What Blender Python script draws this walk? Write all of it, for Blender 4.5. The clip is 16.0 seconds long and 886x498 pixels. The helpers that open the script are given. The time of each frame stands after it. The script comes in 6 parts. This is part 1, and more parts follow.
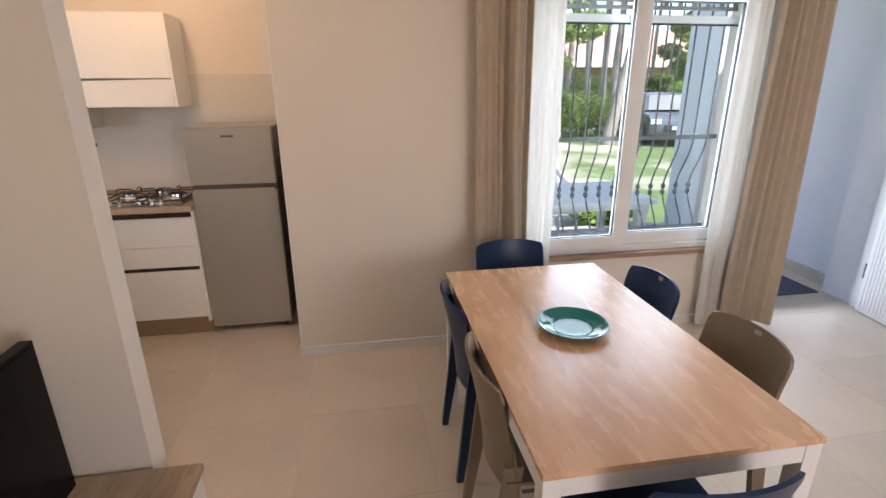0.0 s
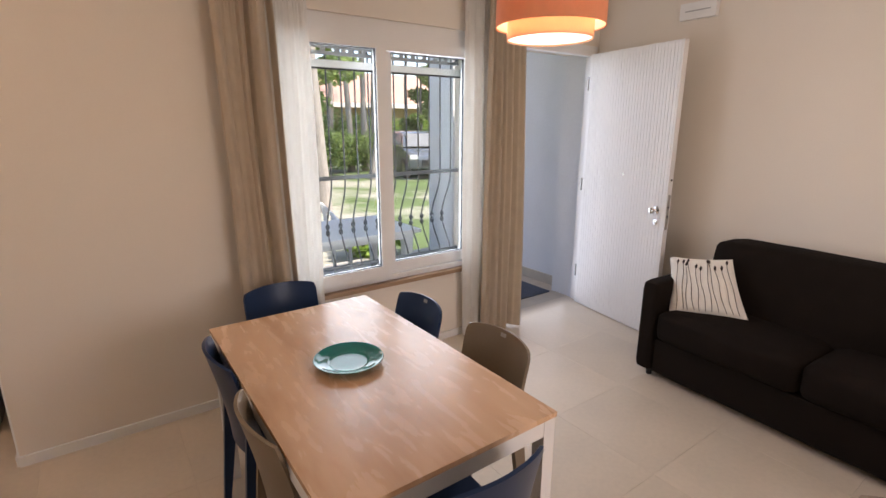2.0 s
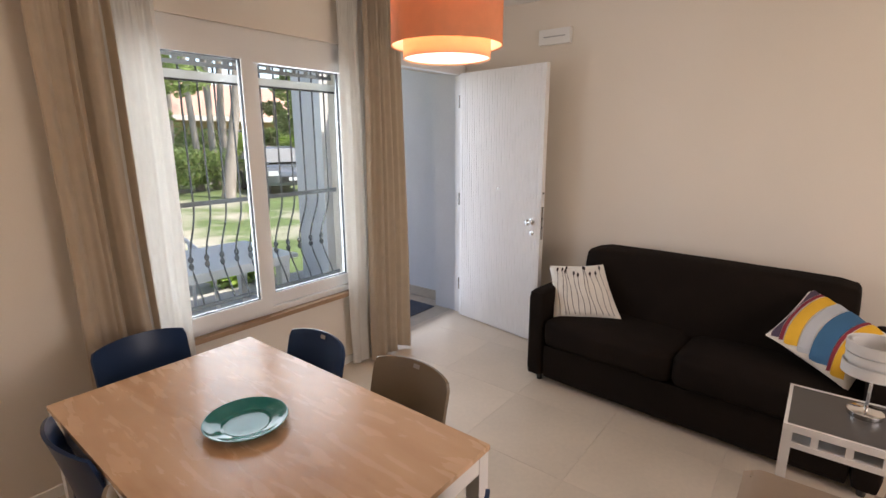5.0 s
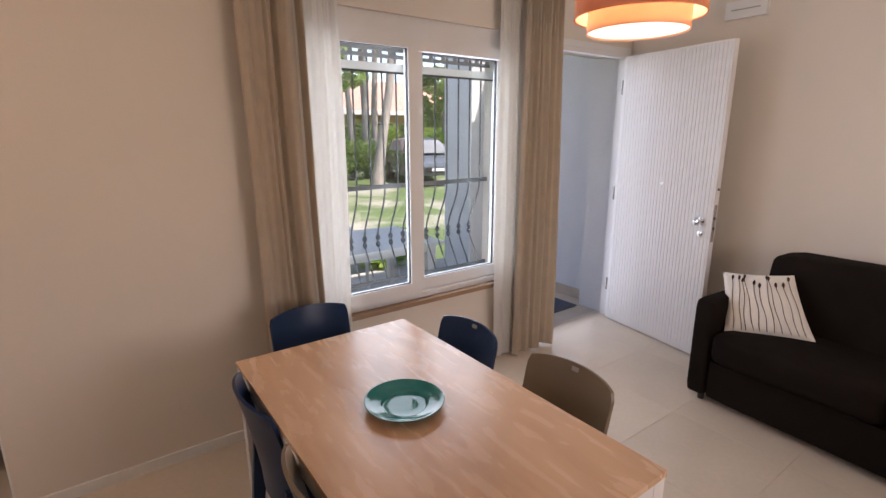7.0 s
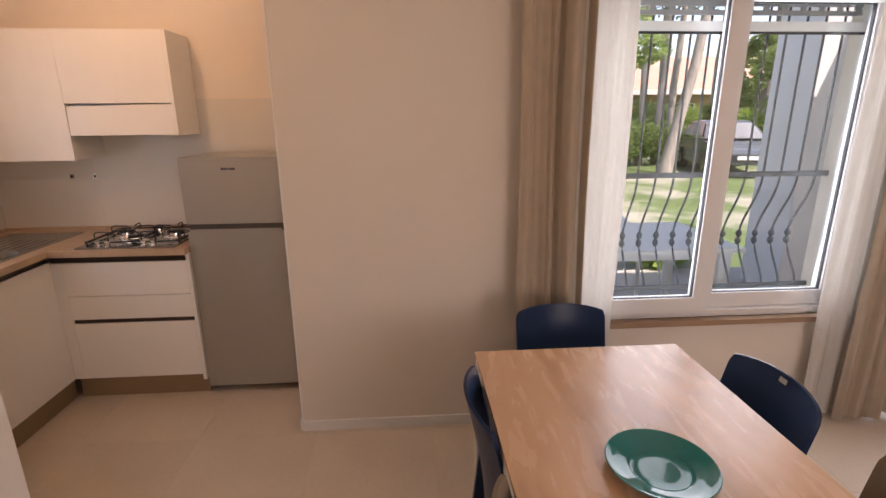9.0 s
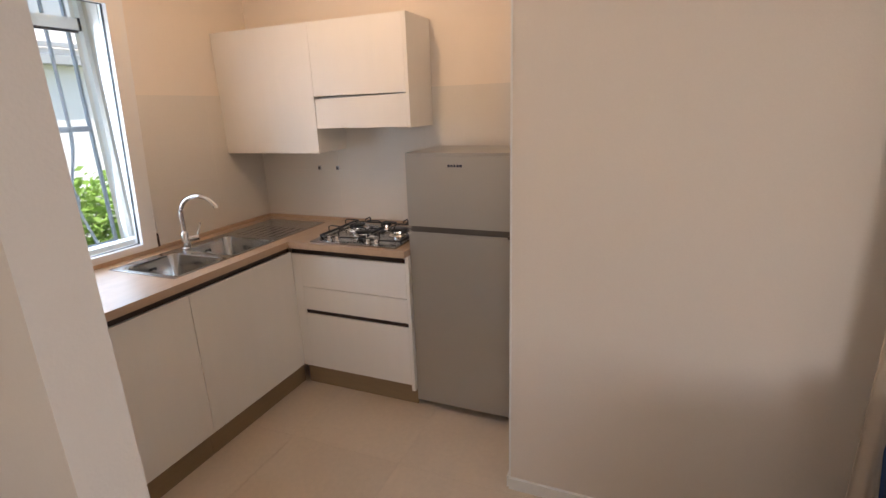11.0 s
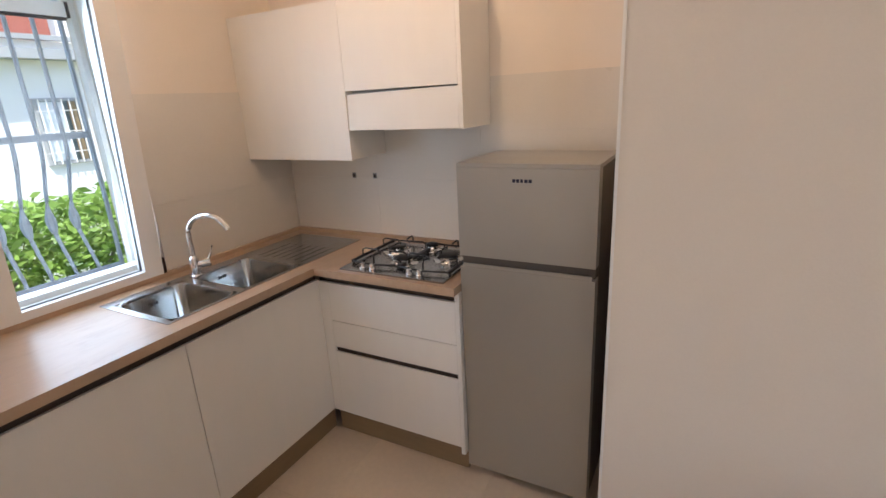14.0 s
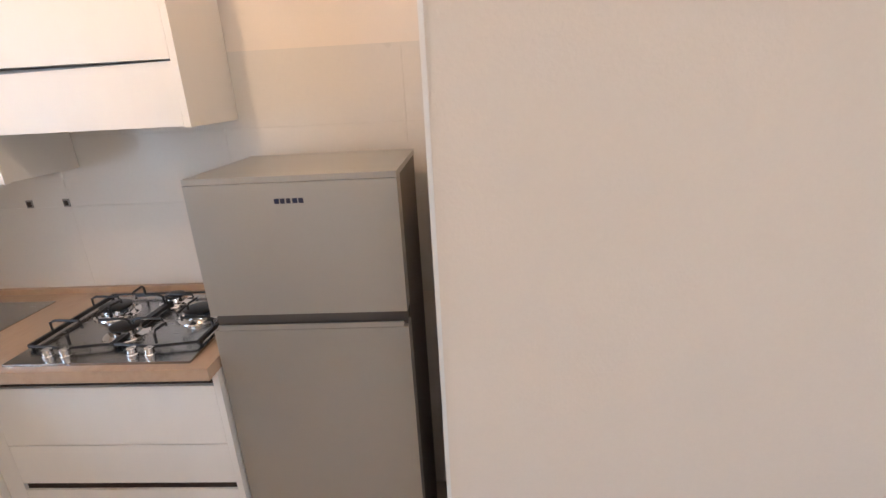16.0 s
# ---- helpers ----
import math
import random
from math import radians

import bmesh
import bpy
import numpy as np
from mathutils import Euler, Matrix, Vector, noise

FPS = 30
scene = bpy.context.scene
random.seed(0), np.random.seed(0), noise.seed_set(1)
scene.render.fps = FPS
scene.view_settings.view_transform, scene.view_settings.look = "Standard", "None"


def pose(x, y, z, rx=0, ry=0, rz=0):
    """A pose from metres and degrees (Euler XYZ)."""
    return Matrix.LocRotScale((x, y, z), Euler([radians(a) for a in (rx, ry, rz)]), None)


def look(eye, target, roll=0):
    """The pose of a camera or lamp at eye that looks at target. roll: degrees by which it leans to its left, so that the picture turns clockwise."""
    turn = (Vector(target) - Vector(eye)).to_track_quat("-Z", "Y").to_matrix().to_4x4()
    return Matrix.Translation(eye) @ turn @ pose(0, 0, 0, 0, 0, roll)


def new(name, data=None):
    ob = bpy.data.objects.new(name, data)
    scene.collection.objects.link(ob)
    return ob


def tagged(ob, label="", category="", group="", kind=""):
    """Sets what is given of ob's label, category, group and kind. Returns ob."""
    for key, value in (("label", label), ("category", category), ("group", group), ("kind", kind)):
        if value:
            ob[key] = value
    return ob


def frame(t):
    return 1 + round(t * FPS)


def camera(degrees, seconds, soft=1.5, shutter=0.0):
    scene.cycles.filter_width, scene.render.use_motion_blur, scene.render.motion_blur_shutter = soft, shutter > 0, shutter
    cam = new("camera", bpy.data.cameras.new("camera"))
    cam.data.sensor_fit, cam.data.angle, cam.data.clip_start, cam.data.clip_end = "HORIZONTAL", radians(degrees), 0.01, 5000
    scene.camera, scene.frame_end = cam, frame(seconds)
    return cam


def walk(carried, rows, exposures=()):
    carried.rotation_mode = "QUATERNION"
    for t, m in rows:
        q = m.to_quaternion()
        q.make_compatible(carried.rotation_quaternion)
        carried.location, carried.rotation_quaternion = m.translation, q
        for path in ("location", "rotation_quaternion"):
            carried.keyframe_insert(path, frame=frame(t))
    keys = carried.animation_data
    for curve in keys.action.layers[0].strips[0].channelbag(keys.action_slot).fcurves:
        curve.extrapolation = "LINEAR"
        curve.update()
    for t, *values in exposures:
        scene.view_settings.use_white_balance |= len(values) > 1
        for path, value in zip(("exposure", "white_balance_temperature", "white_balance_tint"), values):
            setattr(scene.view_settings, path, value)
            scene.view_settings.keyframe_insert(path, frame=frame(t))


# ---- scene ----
cam = camera(84.6, 16.0)
PATH = [
    (0, (0.126, 0.258, 1.612), (0.435, 2.129, 0.979), -0.3),
    (0.5, (0.13, 0.207, 1.62), (0.674, 2.044, 1.045), 0.1),
    (1, (0.152, 0.187, 1.625), (0.918, 1.956, 1.091), 0.3),
    (1.5, (0.173, 0.183, 1.627), (1.131, 1.865, 1.121), 0.1),
    (2, (0.182, 0.216, 1.629), (1.307, 1.793, 1.133), -0.0),
    (2.5, (0.196, 0.27, 1.641), (1.466, 1.736, 1.152), -0.4),
    (3, (0.201, 0.318, 1.648), (1.598, 1.668, 1.173), -0.8),
    (3.5, (0.189, 0.369, 1.651), (1.703, 1.595, 1.197), -0.8),
    (6, (0.124, 0.481, 1.655), (1.654, 1.69, 1.212), -0.0),
    (6.5, (0.106, 0.54, 1.627), (1.483, 1.919, 1.176), -0.0),
    (7, (0.134, 0.561, 1.623), (1.275, 2.135, 1.153), -0.1),
    (7.5, (0.183, 0.627, 1.612), (1.062, 2.358, 1.133), 0.0),
    (8, (0.245, 0.686, 1.616), (0.846, 2.529, 1.124), -0.1),
    (8.5, (0.278, 0.738, 1.606), (0.628, 2.641, 1.101), -0.2),
    (9, (0.274, 0.823, 1.594), (0.405, 2.747, 1.064), -0.4),
    (9.5, (0.211, 0.981, 1.576), (0.152, 2.904, 1.03), -0.8),
    (10, (0.136, 1.143, 1.579), (-0.122, 3.044, 1.014), -1.3),
    (12.5, (0.119, 1.631, 1.596), (-1.046, 3.166, 1.063), -2.3),
    (13, (0.065, 1.695, 1.59), (-1.094, 3.229, 1.041), -2.4),
    (13.5, (-0.051, 1.776, 1.607), (-1.108, 3.377, 1.039), -2.7),
    (14, (-0.134, 1.883, 1.614), (-1.047, 3.563, 1.026), -3.1),
    (14.5, (-0.196, 1.963, 1.613), (-0.94, 3.712, 0.991), -3.6),
    (15, (-0.22, 2.044, 1.575), (-0.784, 3.856, 0.944), -3.6),
    (15.5, (-0.245, 2.215, 1.576), (-0.619, 4.075, 0.941), -3.5),
    (16, (-0.256, 2.388, 1.57), (-0.375, 4.279, 0.93), -3.1),
]
EXPOSURES = [(0.0, 2.55, 6350, 19), (1.5, 2.38, 6800, 23), (2.5, 2.33, 7000, 25), (3.5, 2.28, 7000, 22), (6.0, 2.22, 7000, 22),
             (7.0, 2.18, 6850, 27), (8.0, 2.10, 7150, 29), (9.0, 2.20, 7300, 32), (10.0, 2.34, 6750, 26), (12.5, 2.50, 5950, 15),
             (14.0, 2.48, 5900, 17), (15.0, 2.63, 5950, 18), (15.5, 2.91, 5900, 17), (16.0, 2.99, 5650, 16)]
walk(cam, [(t, look(eye, target, roll)) for t, eye, target, roll in PATH], EXPOSURES)

# ---- world, sun and lamps ----
SUN_DIR = Vector((0.28, -0.38, 0.88)).normalized()      # towards the sun
world = bpy.data.worlds.new("world")
scene.world = world
world.use_nodes = True
sky = world.node_tree.nodes.new("ShaderNodeTexSky")
sky.sky_type = "NISHITA"
sky.sun_disc = False
sky.sun_elevation = math.asin(SUN_DIR.z)
sky.sun_rotation = math.atan2(SUN_DIR.x, SUN_DIR.y)
world.node_tree.links.new(sky.outputs[0], world.node_tree.nodes["Background"].inputs[0])
world.node_tree.nodes["Background"].inputs[1].default_value = 0.082

sun = new("sun", bpy.data.lights.new("sun", "SUN"))
sun.data.energy, sun.data.angle, sun.data.color = 2.0, radians(0.6), (1.0, 0.95, 0.86)
sun.matrix_world = look(SUN_DIR * 30, (0, 0, 0))


def lamp(name, kind, at, target, power, colour, **size):
    ob = new(name, bpy.data.lights.new(name, kind))
    ob.data.energy, ob.data.color = power, colour
    ob.matrix_world = look(at, target)
    if "size" in size:
        ob.data.shape, ob.data.size, ob.data.size_y = "RECTANGLE", size["size"], size["size_y"]
    if "radius" in size:
        ob.data.shadow_soft_size = size["radius"]
    return ob


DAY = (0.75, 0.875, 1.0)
WARM = (1.0, 0.76, 0.52)
# Area lamps set in the window and door openings, standing in for sky light.
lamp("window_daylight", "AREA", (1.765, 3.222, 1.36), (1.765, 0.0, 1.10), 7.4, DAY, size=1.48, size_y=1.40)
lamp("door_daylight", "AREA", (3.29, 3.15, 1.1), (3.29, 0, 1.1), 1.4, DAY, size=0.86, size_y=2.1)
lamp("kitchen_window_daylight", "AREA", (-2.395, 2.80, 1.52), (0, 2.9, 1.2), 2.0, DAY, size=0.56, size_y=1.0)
# Warm fill from behind the view, added to lift walls and sofa.
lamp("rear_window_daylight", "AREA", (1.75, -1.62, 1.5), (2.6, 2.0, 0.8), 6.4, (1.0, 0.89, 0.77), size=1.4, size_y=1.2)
lamp("pendant_bulb", "POINT", (1.602, 1.54, 2.14), (1.602, 1.54, 0), 1.05, WARM, radius=0.035)
lamp("kitchen_ceiling_bulb", "POINT", (-1.15, 2.90, 2.50), (-1.15, 2.90, 0), 3.05, (1.0, 0.66, 0.36), radius=0.04)


# ---- materials ----
def shader(name, colour, rough=0.5, metal=0.0, vary=0.08, scale=6.0, bump=0.1, fine=90.0, per_object=0.0, stretch=(1, 1, 1),
           translucent=0.0, coat=0.0, emit=0.0, emit_colour=None, sheen=0.0, spec=0.5):
    """A procedural surface: base colour varied at two scales, uneven roughness and fine relief."""
    m = bpy.data.materials.new(name)
    m.use_nodes = True
    nt, N, L = m.node_tree, m.node_tree.nodes, m.node_tree.links
    b = N["Principled BSDF"]
    b.inputs["Metallic"].default_value = metal
    b.inputs["Coat Weight"].default_value = coat
    b.inputs["Sheen Weight"].default_value = sheen
    b.inputs["Specular IOR Level"].default_value = spec
    tc = N.new("ShaderNodeTexCoord")
    mp = N.new("ShaderNodeMapping")
    mp.inputs["Scale"].default_value = stretch
    L.new(tc.outputs["Object"], mp.inputs[0])
    big, small = N.new("ShaderNodeTexNoise"), N.new("ShaderNodeTexNoise")
    for node, s, d in ((big, scale, 4.0), (small, fine, 3.0)):
        node.inputs["Scale"].default_value, node.inputs["Detail"].default_value = s, d
        L.new(mp.outputs[0], node.inputs["Vector"])
    mix = N.new("ShaderNodeMath")
    mix.operation = "MULTIPLY_ADD"
    mix.inputs[1].default_value = 0.65
    L.new(big.outputs[0], mix.inputs[0])
    half = N.new("ShaderNodeMath")
    half.operation = "MULTIPLY"
    half.inputs[1].default_value = 0.35
    L.new(small.outputs[0], half.inputs[0])
    L.new(half.outputs[0], mix.inputs[2])
    ramp = N.new("ShaderNodeMapRange")
    ramp.inputs[1].default_value, ramp.inputs[2].default_value = 0.3, 0.7
    ramp.inputs[3].default_value, ramp.inputs[4].default_value = 1 - vary, 1 + vary
    L.new(mix.outputs[0], ramp.inputs[0])
    value = ramp.outputs[0]
    if per_object:
        info = N.new("ShaderNodeObjectInfo")
        r2 = N.new("ShaderNodeMapRange")
        r2.inputs[3].default_value, r2.inputs[4].default_value = 1 - per_object, 1 + per_object
        L.new(info.outputs["Random"], r2.inputs[0])
        mul = N.new("ShaderNodeMath")
        mul.operation = "MULTIPLY"
        L.new(value, mul.inputs[0])
        L.new(r2.outputs[0], mul.inputs[1])
        value = mul.outputs[0]
    tint = N.new("ShaderNodeVectorMath")
    tint.operation = "SCALE"
    tint.inputs[0].default_value = colour
    L.new(value, tint.inputs["Scale"])
    L.new(tint.outputs[0], b.inputs["Base Color"])
    rr = N.new("ShaderNodeMapRange")
    rr.inputs[3].default_value, rr.inputs[4].default_value = max(rough - 0.07, 0.02), min(rough + 0.07, 1)
    L.new(big.outputs[0], rr.inputs[0])
    L.new(rr.outputs[0], b.inputs["Roughness"])
    if bump:
        bp = N.new("ShaderNodeBump")
        bp.inputs["Strength"].default_value, bp.inputs["Distance"].default_value = bump, 0.002
        L.new(small.outputs[0], bp.inputs["Height"])
        L.new(bp.outputs[0], b.inputs["Normal"])
    if emit:
        b.inputs["Emission Color"].default_value = (*(emit_colour or colour), 1)
        b.inputs["Emission Strength"].default_value = emit
    if translucent:
        tr = N.new("ShaderNodeBsdfTranslucent")
        L.new(tint.outputs[0], tr.inputs[0])
        ms = N.new("ShaderNodeMixShader")
        ms.inputs[0].default_value = translucent
        L.new(b.outputs[0], ms.inputs[1])
        L.new(tr.outputs[0], ms.inputs[2])
        L.new(ms.outputs[0], N["Material Output"].inputs["Surface"])
    return m


def wood(name, light, dark, along=(14.0, 1.2, 14.0), rough=0.45, bump=0.15, checks=0.0, pores=0.40):
    """Oak grain: long streaks of two tones, finer pores and a few darker flames."""
    m = bpy.data.materials.new(name)
    m.use_nodes = True
    N, L = m.node_tree.nodes, m.node_tree.links
    b = N["Principled BSDF"]
    tc, mp = N.new("ShaderNodeTexCoord"), N.new("ShaderNodeMapping")
    mp.inputs["Scale"].default_value = along
    L.new(tc.outputs["Object"], mp.inputs[0])
    n1, n2, n3 = (N.new("ShaderNodeTexNoise") for _ in range(3))
    for n, s, d, w in ((n1, 0.9, 5, 1.2), (n2, 7.0, 6, 0.4), (n3, 28.0, 3, 0.0)):
        n.inputs["Scale"].default_value, n.inputs["Detail"].default_value, n.inputs["Distortion"].default_value = s, d, w
        L.new(mp.outputs[0], n.inputs["Vector"])
    ramp = N.new("ShaderNodeValToRGB")
    ramp.color_ramp.elements[0].position, ramp.color_ramp.elements[0].color = 0.36, (*dark, 1)
    ramp.color_ramp.elements[1].position, ramp.color_ramp.elements[1].color = 0.60, (*light, 1)
    mid = ramp.color_ramp.elements.new(0.47)
    mid.color = (*[0.35 * d + 0.65 * l for l, d in zip(light, dark)], 1)
    avg = N.new("ShaderNodeMix")
    avg.data_type = "FLOAT"
    avg.inputs[0].default_value = pores
    L.new(n1.outputs[0], avg.inputs[2])
    L.new(n2.outputs[0], avg.inputs[3])
    L.new(avg.outputs[0], ramp.inputs[0])
    colour = ramp.outputs[0]
    if checks:
        n4, n5 = N.new("ShaderNodeTexNoise"), N.new("ShaderNodeTexNoise")
        for n, s, d, w in ((n4, 1.1, 3, 0.9), (n5, 0.55, 2, 0.0)):
            n.inputs["Scale"].default_value, n.inputs["Detail"].default_value, n.inputs["Distortion"].default_value = s, d, w
            L.new(mp.outputs[0], n.inputs["Vector"])
        off = N.new("ShaderNodeMath")
        off.operation = "SUBTRACT"
        off.inputs[1].default_value = 0.5
        L.new(n4.outputs[0], off.inputs[0])
        near = N.new("ShaderNodeMath")
        near.operation = "ABSOLUTE"
        L.new(off.outputs[0], near.inputs[0])
        line = N.new("ShaderNodeMapRange")
        line.inputs[1].default_value, line.inputs[2].default_value = 0.0, 0.006
        line.inputs[3].default_value, line.inputs[4].default_value = checks, 0.0
        L.new(near.outputs[0], line.inputs[0])
        patch = N.new("ShaderNodeMapRange")
        patch.inputs[1].default_value, patch.inputs[2].default_value = 0.54, 0.64
        L.new(n5.outputs[0], patch.inputs[0])
        both = N.new("ShaderNodeMath")
        both.operation = "MULTIPLY"
        L.new(line.outputs[0], both.inputs[0])
        L.new(patch.outputs[0], both.inputs[1])
        dk = N.new("ShaderNodeMix")
        dk.data_type = "RGBA"
        L.new(both.outputs[0], dk.inputs[0])
        L.new(colour, dk.inputs[6])
        dk.inputs[7].default_value = (*[0.35 * v for v in dark], 1)
        colour = dk.outputs[2]
    L.new(colour, b.inputs["Base Color"])
    rr = N.new("ShaderNodeMapRange")
    rr.inputs[3].default_value, rr.inputs[4].default_value = rough - 0.03, rough + 0.03
    L.new(n2.outputs[0], rr.inputs[0])
    L.new(rr.outputs[0], b.inputs["Roughness"])
    bp = N.new("ShaderNodeBump")
    bp.inputs["Strength"].default_value, bp.inputs["Distance"].default_value = bump, 0.001
    L.new(n3.outputs[0], bp.inputs["Height"])
    L.new(bp.outputs[0], b.inputs["Normal"])
    return m


def clear_glass(name, rough=0.0):
    m = bpy.data.materials.new(name)
    m.use_nodes = True
    N, L = m.node_tree.nodes, m.node_tree.links
    tr, gl, mx, lw, pw, sc = (N.new(k) for k in ("ShaderNodeBsdfTransparent", "ShaderNodeBsdfGlossy", "ShaderNodeMixShader", "ShaderNodeLayerWeight", "ShaderNodeMath", "ShaderNodeMath"))
    tr.inputs[0].default_value = (0.95, 0.98, 0.97, 1)
    gl.inputs["Roughness"].default_value = rough
    pw.operation, pw.inputs[1].default_value = "POWER", 5.0
    sc.operation, sc.inputs[1].default_value, sc.inputs[2].default_value = "MULTIPLY_ADD", 0.85, 0.04
    L.new(lw.outputs["Facing"], pw.inputs[0])
    L.new(pw.outputs[0], sc.inputs[0])
    L.new(sc.outputs[0], mx.inputs[0])
    L.new(tr.outputs[0], mx.inputs[1])
    L.new(gl.outputs[0], mx.inputs[2])
    L.new(mx.outputs[0], N["Material Output"].inputs["Surface"])
    return m


def patchy(name, grass, earth):
    """Worn lawn: grass with bare earth showing through in patches."""
    m = shader(name, grass, 0.95, vary=0.3, scale=1.4, bump=1.0, fine=40)
    N, L = m.node_tree.nodes, m.node_tree.links
    b = N["Principled BSDF"]
    src = b.inputs["Base Color"].links[0].from_socket
    n = N.new("ShaderNodeTexNoise")
    n.inputs["Scale"].default_value, n.inputs["Detail"].default_value = 0.55, 6.0
    tc = N.new("ShaderNodeTexCoord")
    L.new(tc.outputs["Object"], n.inputs["Vector"])
    r = N.new("ShaderNodeMapRange")
    r.inputs[1].default_value, r.inputs[2].default_value = 0.48, 0.60
    L.new(n.outputs[0], r.inputs[0])
    mx = N.new("ShaderNodeMix")
    mx.data_type = "RGBA"
    L.new(r.outputs[0], mx.inputs[0])
    L.new(src, mx.inputs[6])
    mx.inputs[7].default_value = (*earth, 1)
    L.new(mx.outputs[2], b.inputs["Base Color"])
    return m


PAINT = shader("wall_paint", (0.765, 0.692, 0.602), 0.8, vary=0.025, scale=1.5, bump=0.25, fine=160)
CEIL = shader("ceiling_paint", (0.80, 0.77, 0.72), 0.85, vary=0.02, scale=1.5, bump=0.2, fine=160)
SKIRT = shader("skirting_white", (0.80, 0.79, 0.76), 0.4, vary=0.02, bump=0.03)
TILE = shader("floor_tile", (0.61, 0.515, 0.405), 0.30, vary=0.08, scale=2.2, bump=0.06, fine=40, per_object=0.025)
GROUT = shader("grout", (0.60, 0.505, 0.395), 0.85, vary=0.1, scale=10)
SPLASH = shader("splash_tile", (0.67, 0.63, 0.565), 0.30, vary=0.03, scale=2.0, bump=0.03, per_object=0.012)
PVC = shader("white_pvc", (0.78, 0.77, 0.75), 0.35, vary=0.02, bump=0.02)
GASKET = shader("black_rubber", (0.02, 0.022, 0.025), 0.6, vary=0.1, bump=0.02)
GLASS = clear_glass("window_glass")
DOORW = shader("door_white_lacquer", (0.80, 0.79, 0.78), 0.35, vary=0.02, bump=0.02)
STEEL = shader("brushed_steel", (0.42, 0.42, 0.42), 0.25, 1.0, vary=0.05, scale=20, bump=0.04, stretch=(1, 8, 1))
CHROME = shader("chrome", (0.80, 0.80, 0.80), 0.08, 1.0, vary=0.02, bump=0)
SILVER = shader("fridge_silver", (0.46, 0.452, 0.42), 0.36, 0.7, vary=0.02, scale=3, bump=0.04, fine=220)
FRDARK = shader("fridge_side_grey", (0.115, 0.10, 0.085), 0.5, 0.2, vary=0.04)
BLACKM = shader("black_enamel", (0.012, 0.012, 0.013), 0.35, vary=0.1, bump=0.05)
CAB = shader("cabinet_white_laminate", (0.79, 0.755, 0.69), 0.42, vary=0.015, scale=3, bump=0.04, stretch=(6, 6, 1))
GROOVE = shader("dark_bronze_groove", (0.035, 0.022, 0.016), 0.5, 0.3, vary=0.1)
PLINTH = shader("plinth_brown", (0.27, 0.185, 0.10), 0.5, vary=0.08, scale=8, stretch=(1, 1, 6))
WORKTOP = wood("worktop_oak", (0.47, 0.335, 0.225), (0.40, 0.275, 0.18), along=(7, 2.2, 7), rough=0.36, bump=0.03)
TABLEW = wood("table_oak", (0.66, 0.43, 0.265), (0.46, 0.265, 0.145), along=(3.6, 0.75, 3.6), rough=0.27, checks=0.8, pores=0.22)
BENCHW = wood("bench_oak", (0.40, 0.30, 0.20), (0.26, 0.18, 0.11), along=(8, 1.5, 8), rough=0.5)
SILLW = wood("sill_wood", (0.36, 0.23, 0.14), (0.25, 0.15, 0.09), along=(1.5, 9, 9), rough=0.5)
TFRAME = shader("table_frame_white", (0.72, 0.70, 0.67), 0.4, vary=0.02, bump=0.02)
NAVY = shader("navy_plastic", (0.010, 0.027, 0.072), 0.31, vary=0.06, scale=5, bump=0.03, spec=0.2)
TAUPE = shader("taupe_plastic", (0.185, 0.138, 0.090), 0.32, vary=0.05, scale=5, bump=0.03, spec=0.3)
BEIGE = shader("beige_plastic", (0.33, 0.245, 0.18), 0.34, vary=0.05, scale=5, bump=0.03, coat=0.05)
SINKS = shader("sink_steel", (0.48, 0.48, 0.47), 0.13, 1.0, vary=0.03, scale=6, bump=0.0, stretch=(1, 8, 1))
TEAL = shader("teal_glaze", (0.008, 0.150, 0.135), 0.02, vary=0.12, scale=12, bump=0.0, spec=0.4)
LINEN = shader("linen_curtain", (0.62, 0.52, 0.40), 0.9, vary=0.07, scale=14, bump=0.5, fine=320, translucent=0.38, sheen=0.2)
SHEER = shader("sheer_curtain", (0.80, 0.78, 0.74), 0.9, vary=0.03, scale=14, bump=0.3, fine=320, translucent=0.45)
SOFA = shader("dark_brown_fabric", (0.0115, 0.0078, 0.0058), 0.95, vary=0.22, scale=8, bump=0.6, fine=420, spec=0.1)
CUSHW = shader("cushion_cotton", (0.74, 0.70, 0.63), 0.9, vary=0.05, scale=14, bump=0.4, fine=300)
INK = shader("cushion_ink", (0.035, 0.025, 0.022), 0.9, vary=0.2, bump=0.3)
MUSTARD = shader("cushion_mustard", (0.70, 0.40, 0.03), 0.9, vary=0.08, bump=0.4, fine=300)
BLUEC = shader("cushion_blue", (0.03, 0.12, 0.24), 0.9, vary=0.1, bump=0.4, fine=300)
GREYC = shader("cushion_grey", (0.42, 0.45, 0.48), 0.9, vary=0.08, bump=0.4, fine=300)
PURPLE = shader("cushion_plum", (0.08, 0.055, 0.09), 0.9, vary=0.1, bump=0.4, fine=300)
REDC = shader("cushion_crimson", (0.22, 0.02, 0.035), 0.9, vary=0.1, bump=0.4, fine=300)
SHADE_O = shader("orange_shade_fabric", (0.88, 0.50, 0.31), 0.85, vary=0.04, scale=30, bump=0.3, fine=400, translucent=0.5)
SHADE_P = shader("peach_shade_fabric", (0.88, 0.60, 0.43), 0.85, vary=0.03, scale=30, bump=0.3, fine=400, translucent=0.5)
SHADE_IN = shader("shade_lining", (0.88, 0.80, 0.66), 0.8, vary=0.02, translucent=0.35)
DIFFUSER = shader("lit_diffuser", (0.9, 0.8, 0.62), 0.6, vary=0.01, bump=0, emit=0.42, emit_colour=(1.0, 0.80, 0.58))
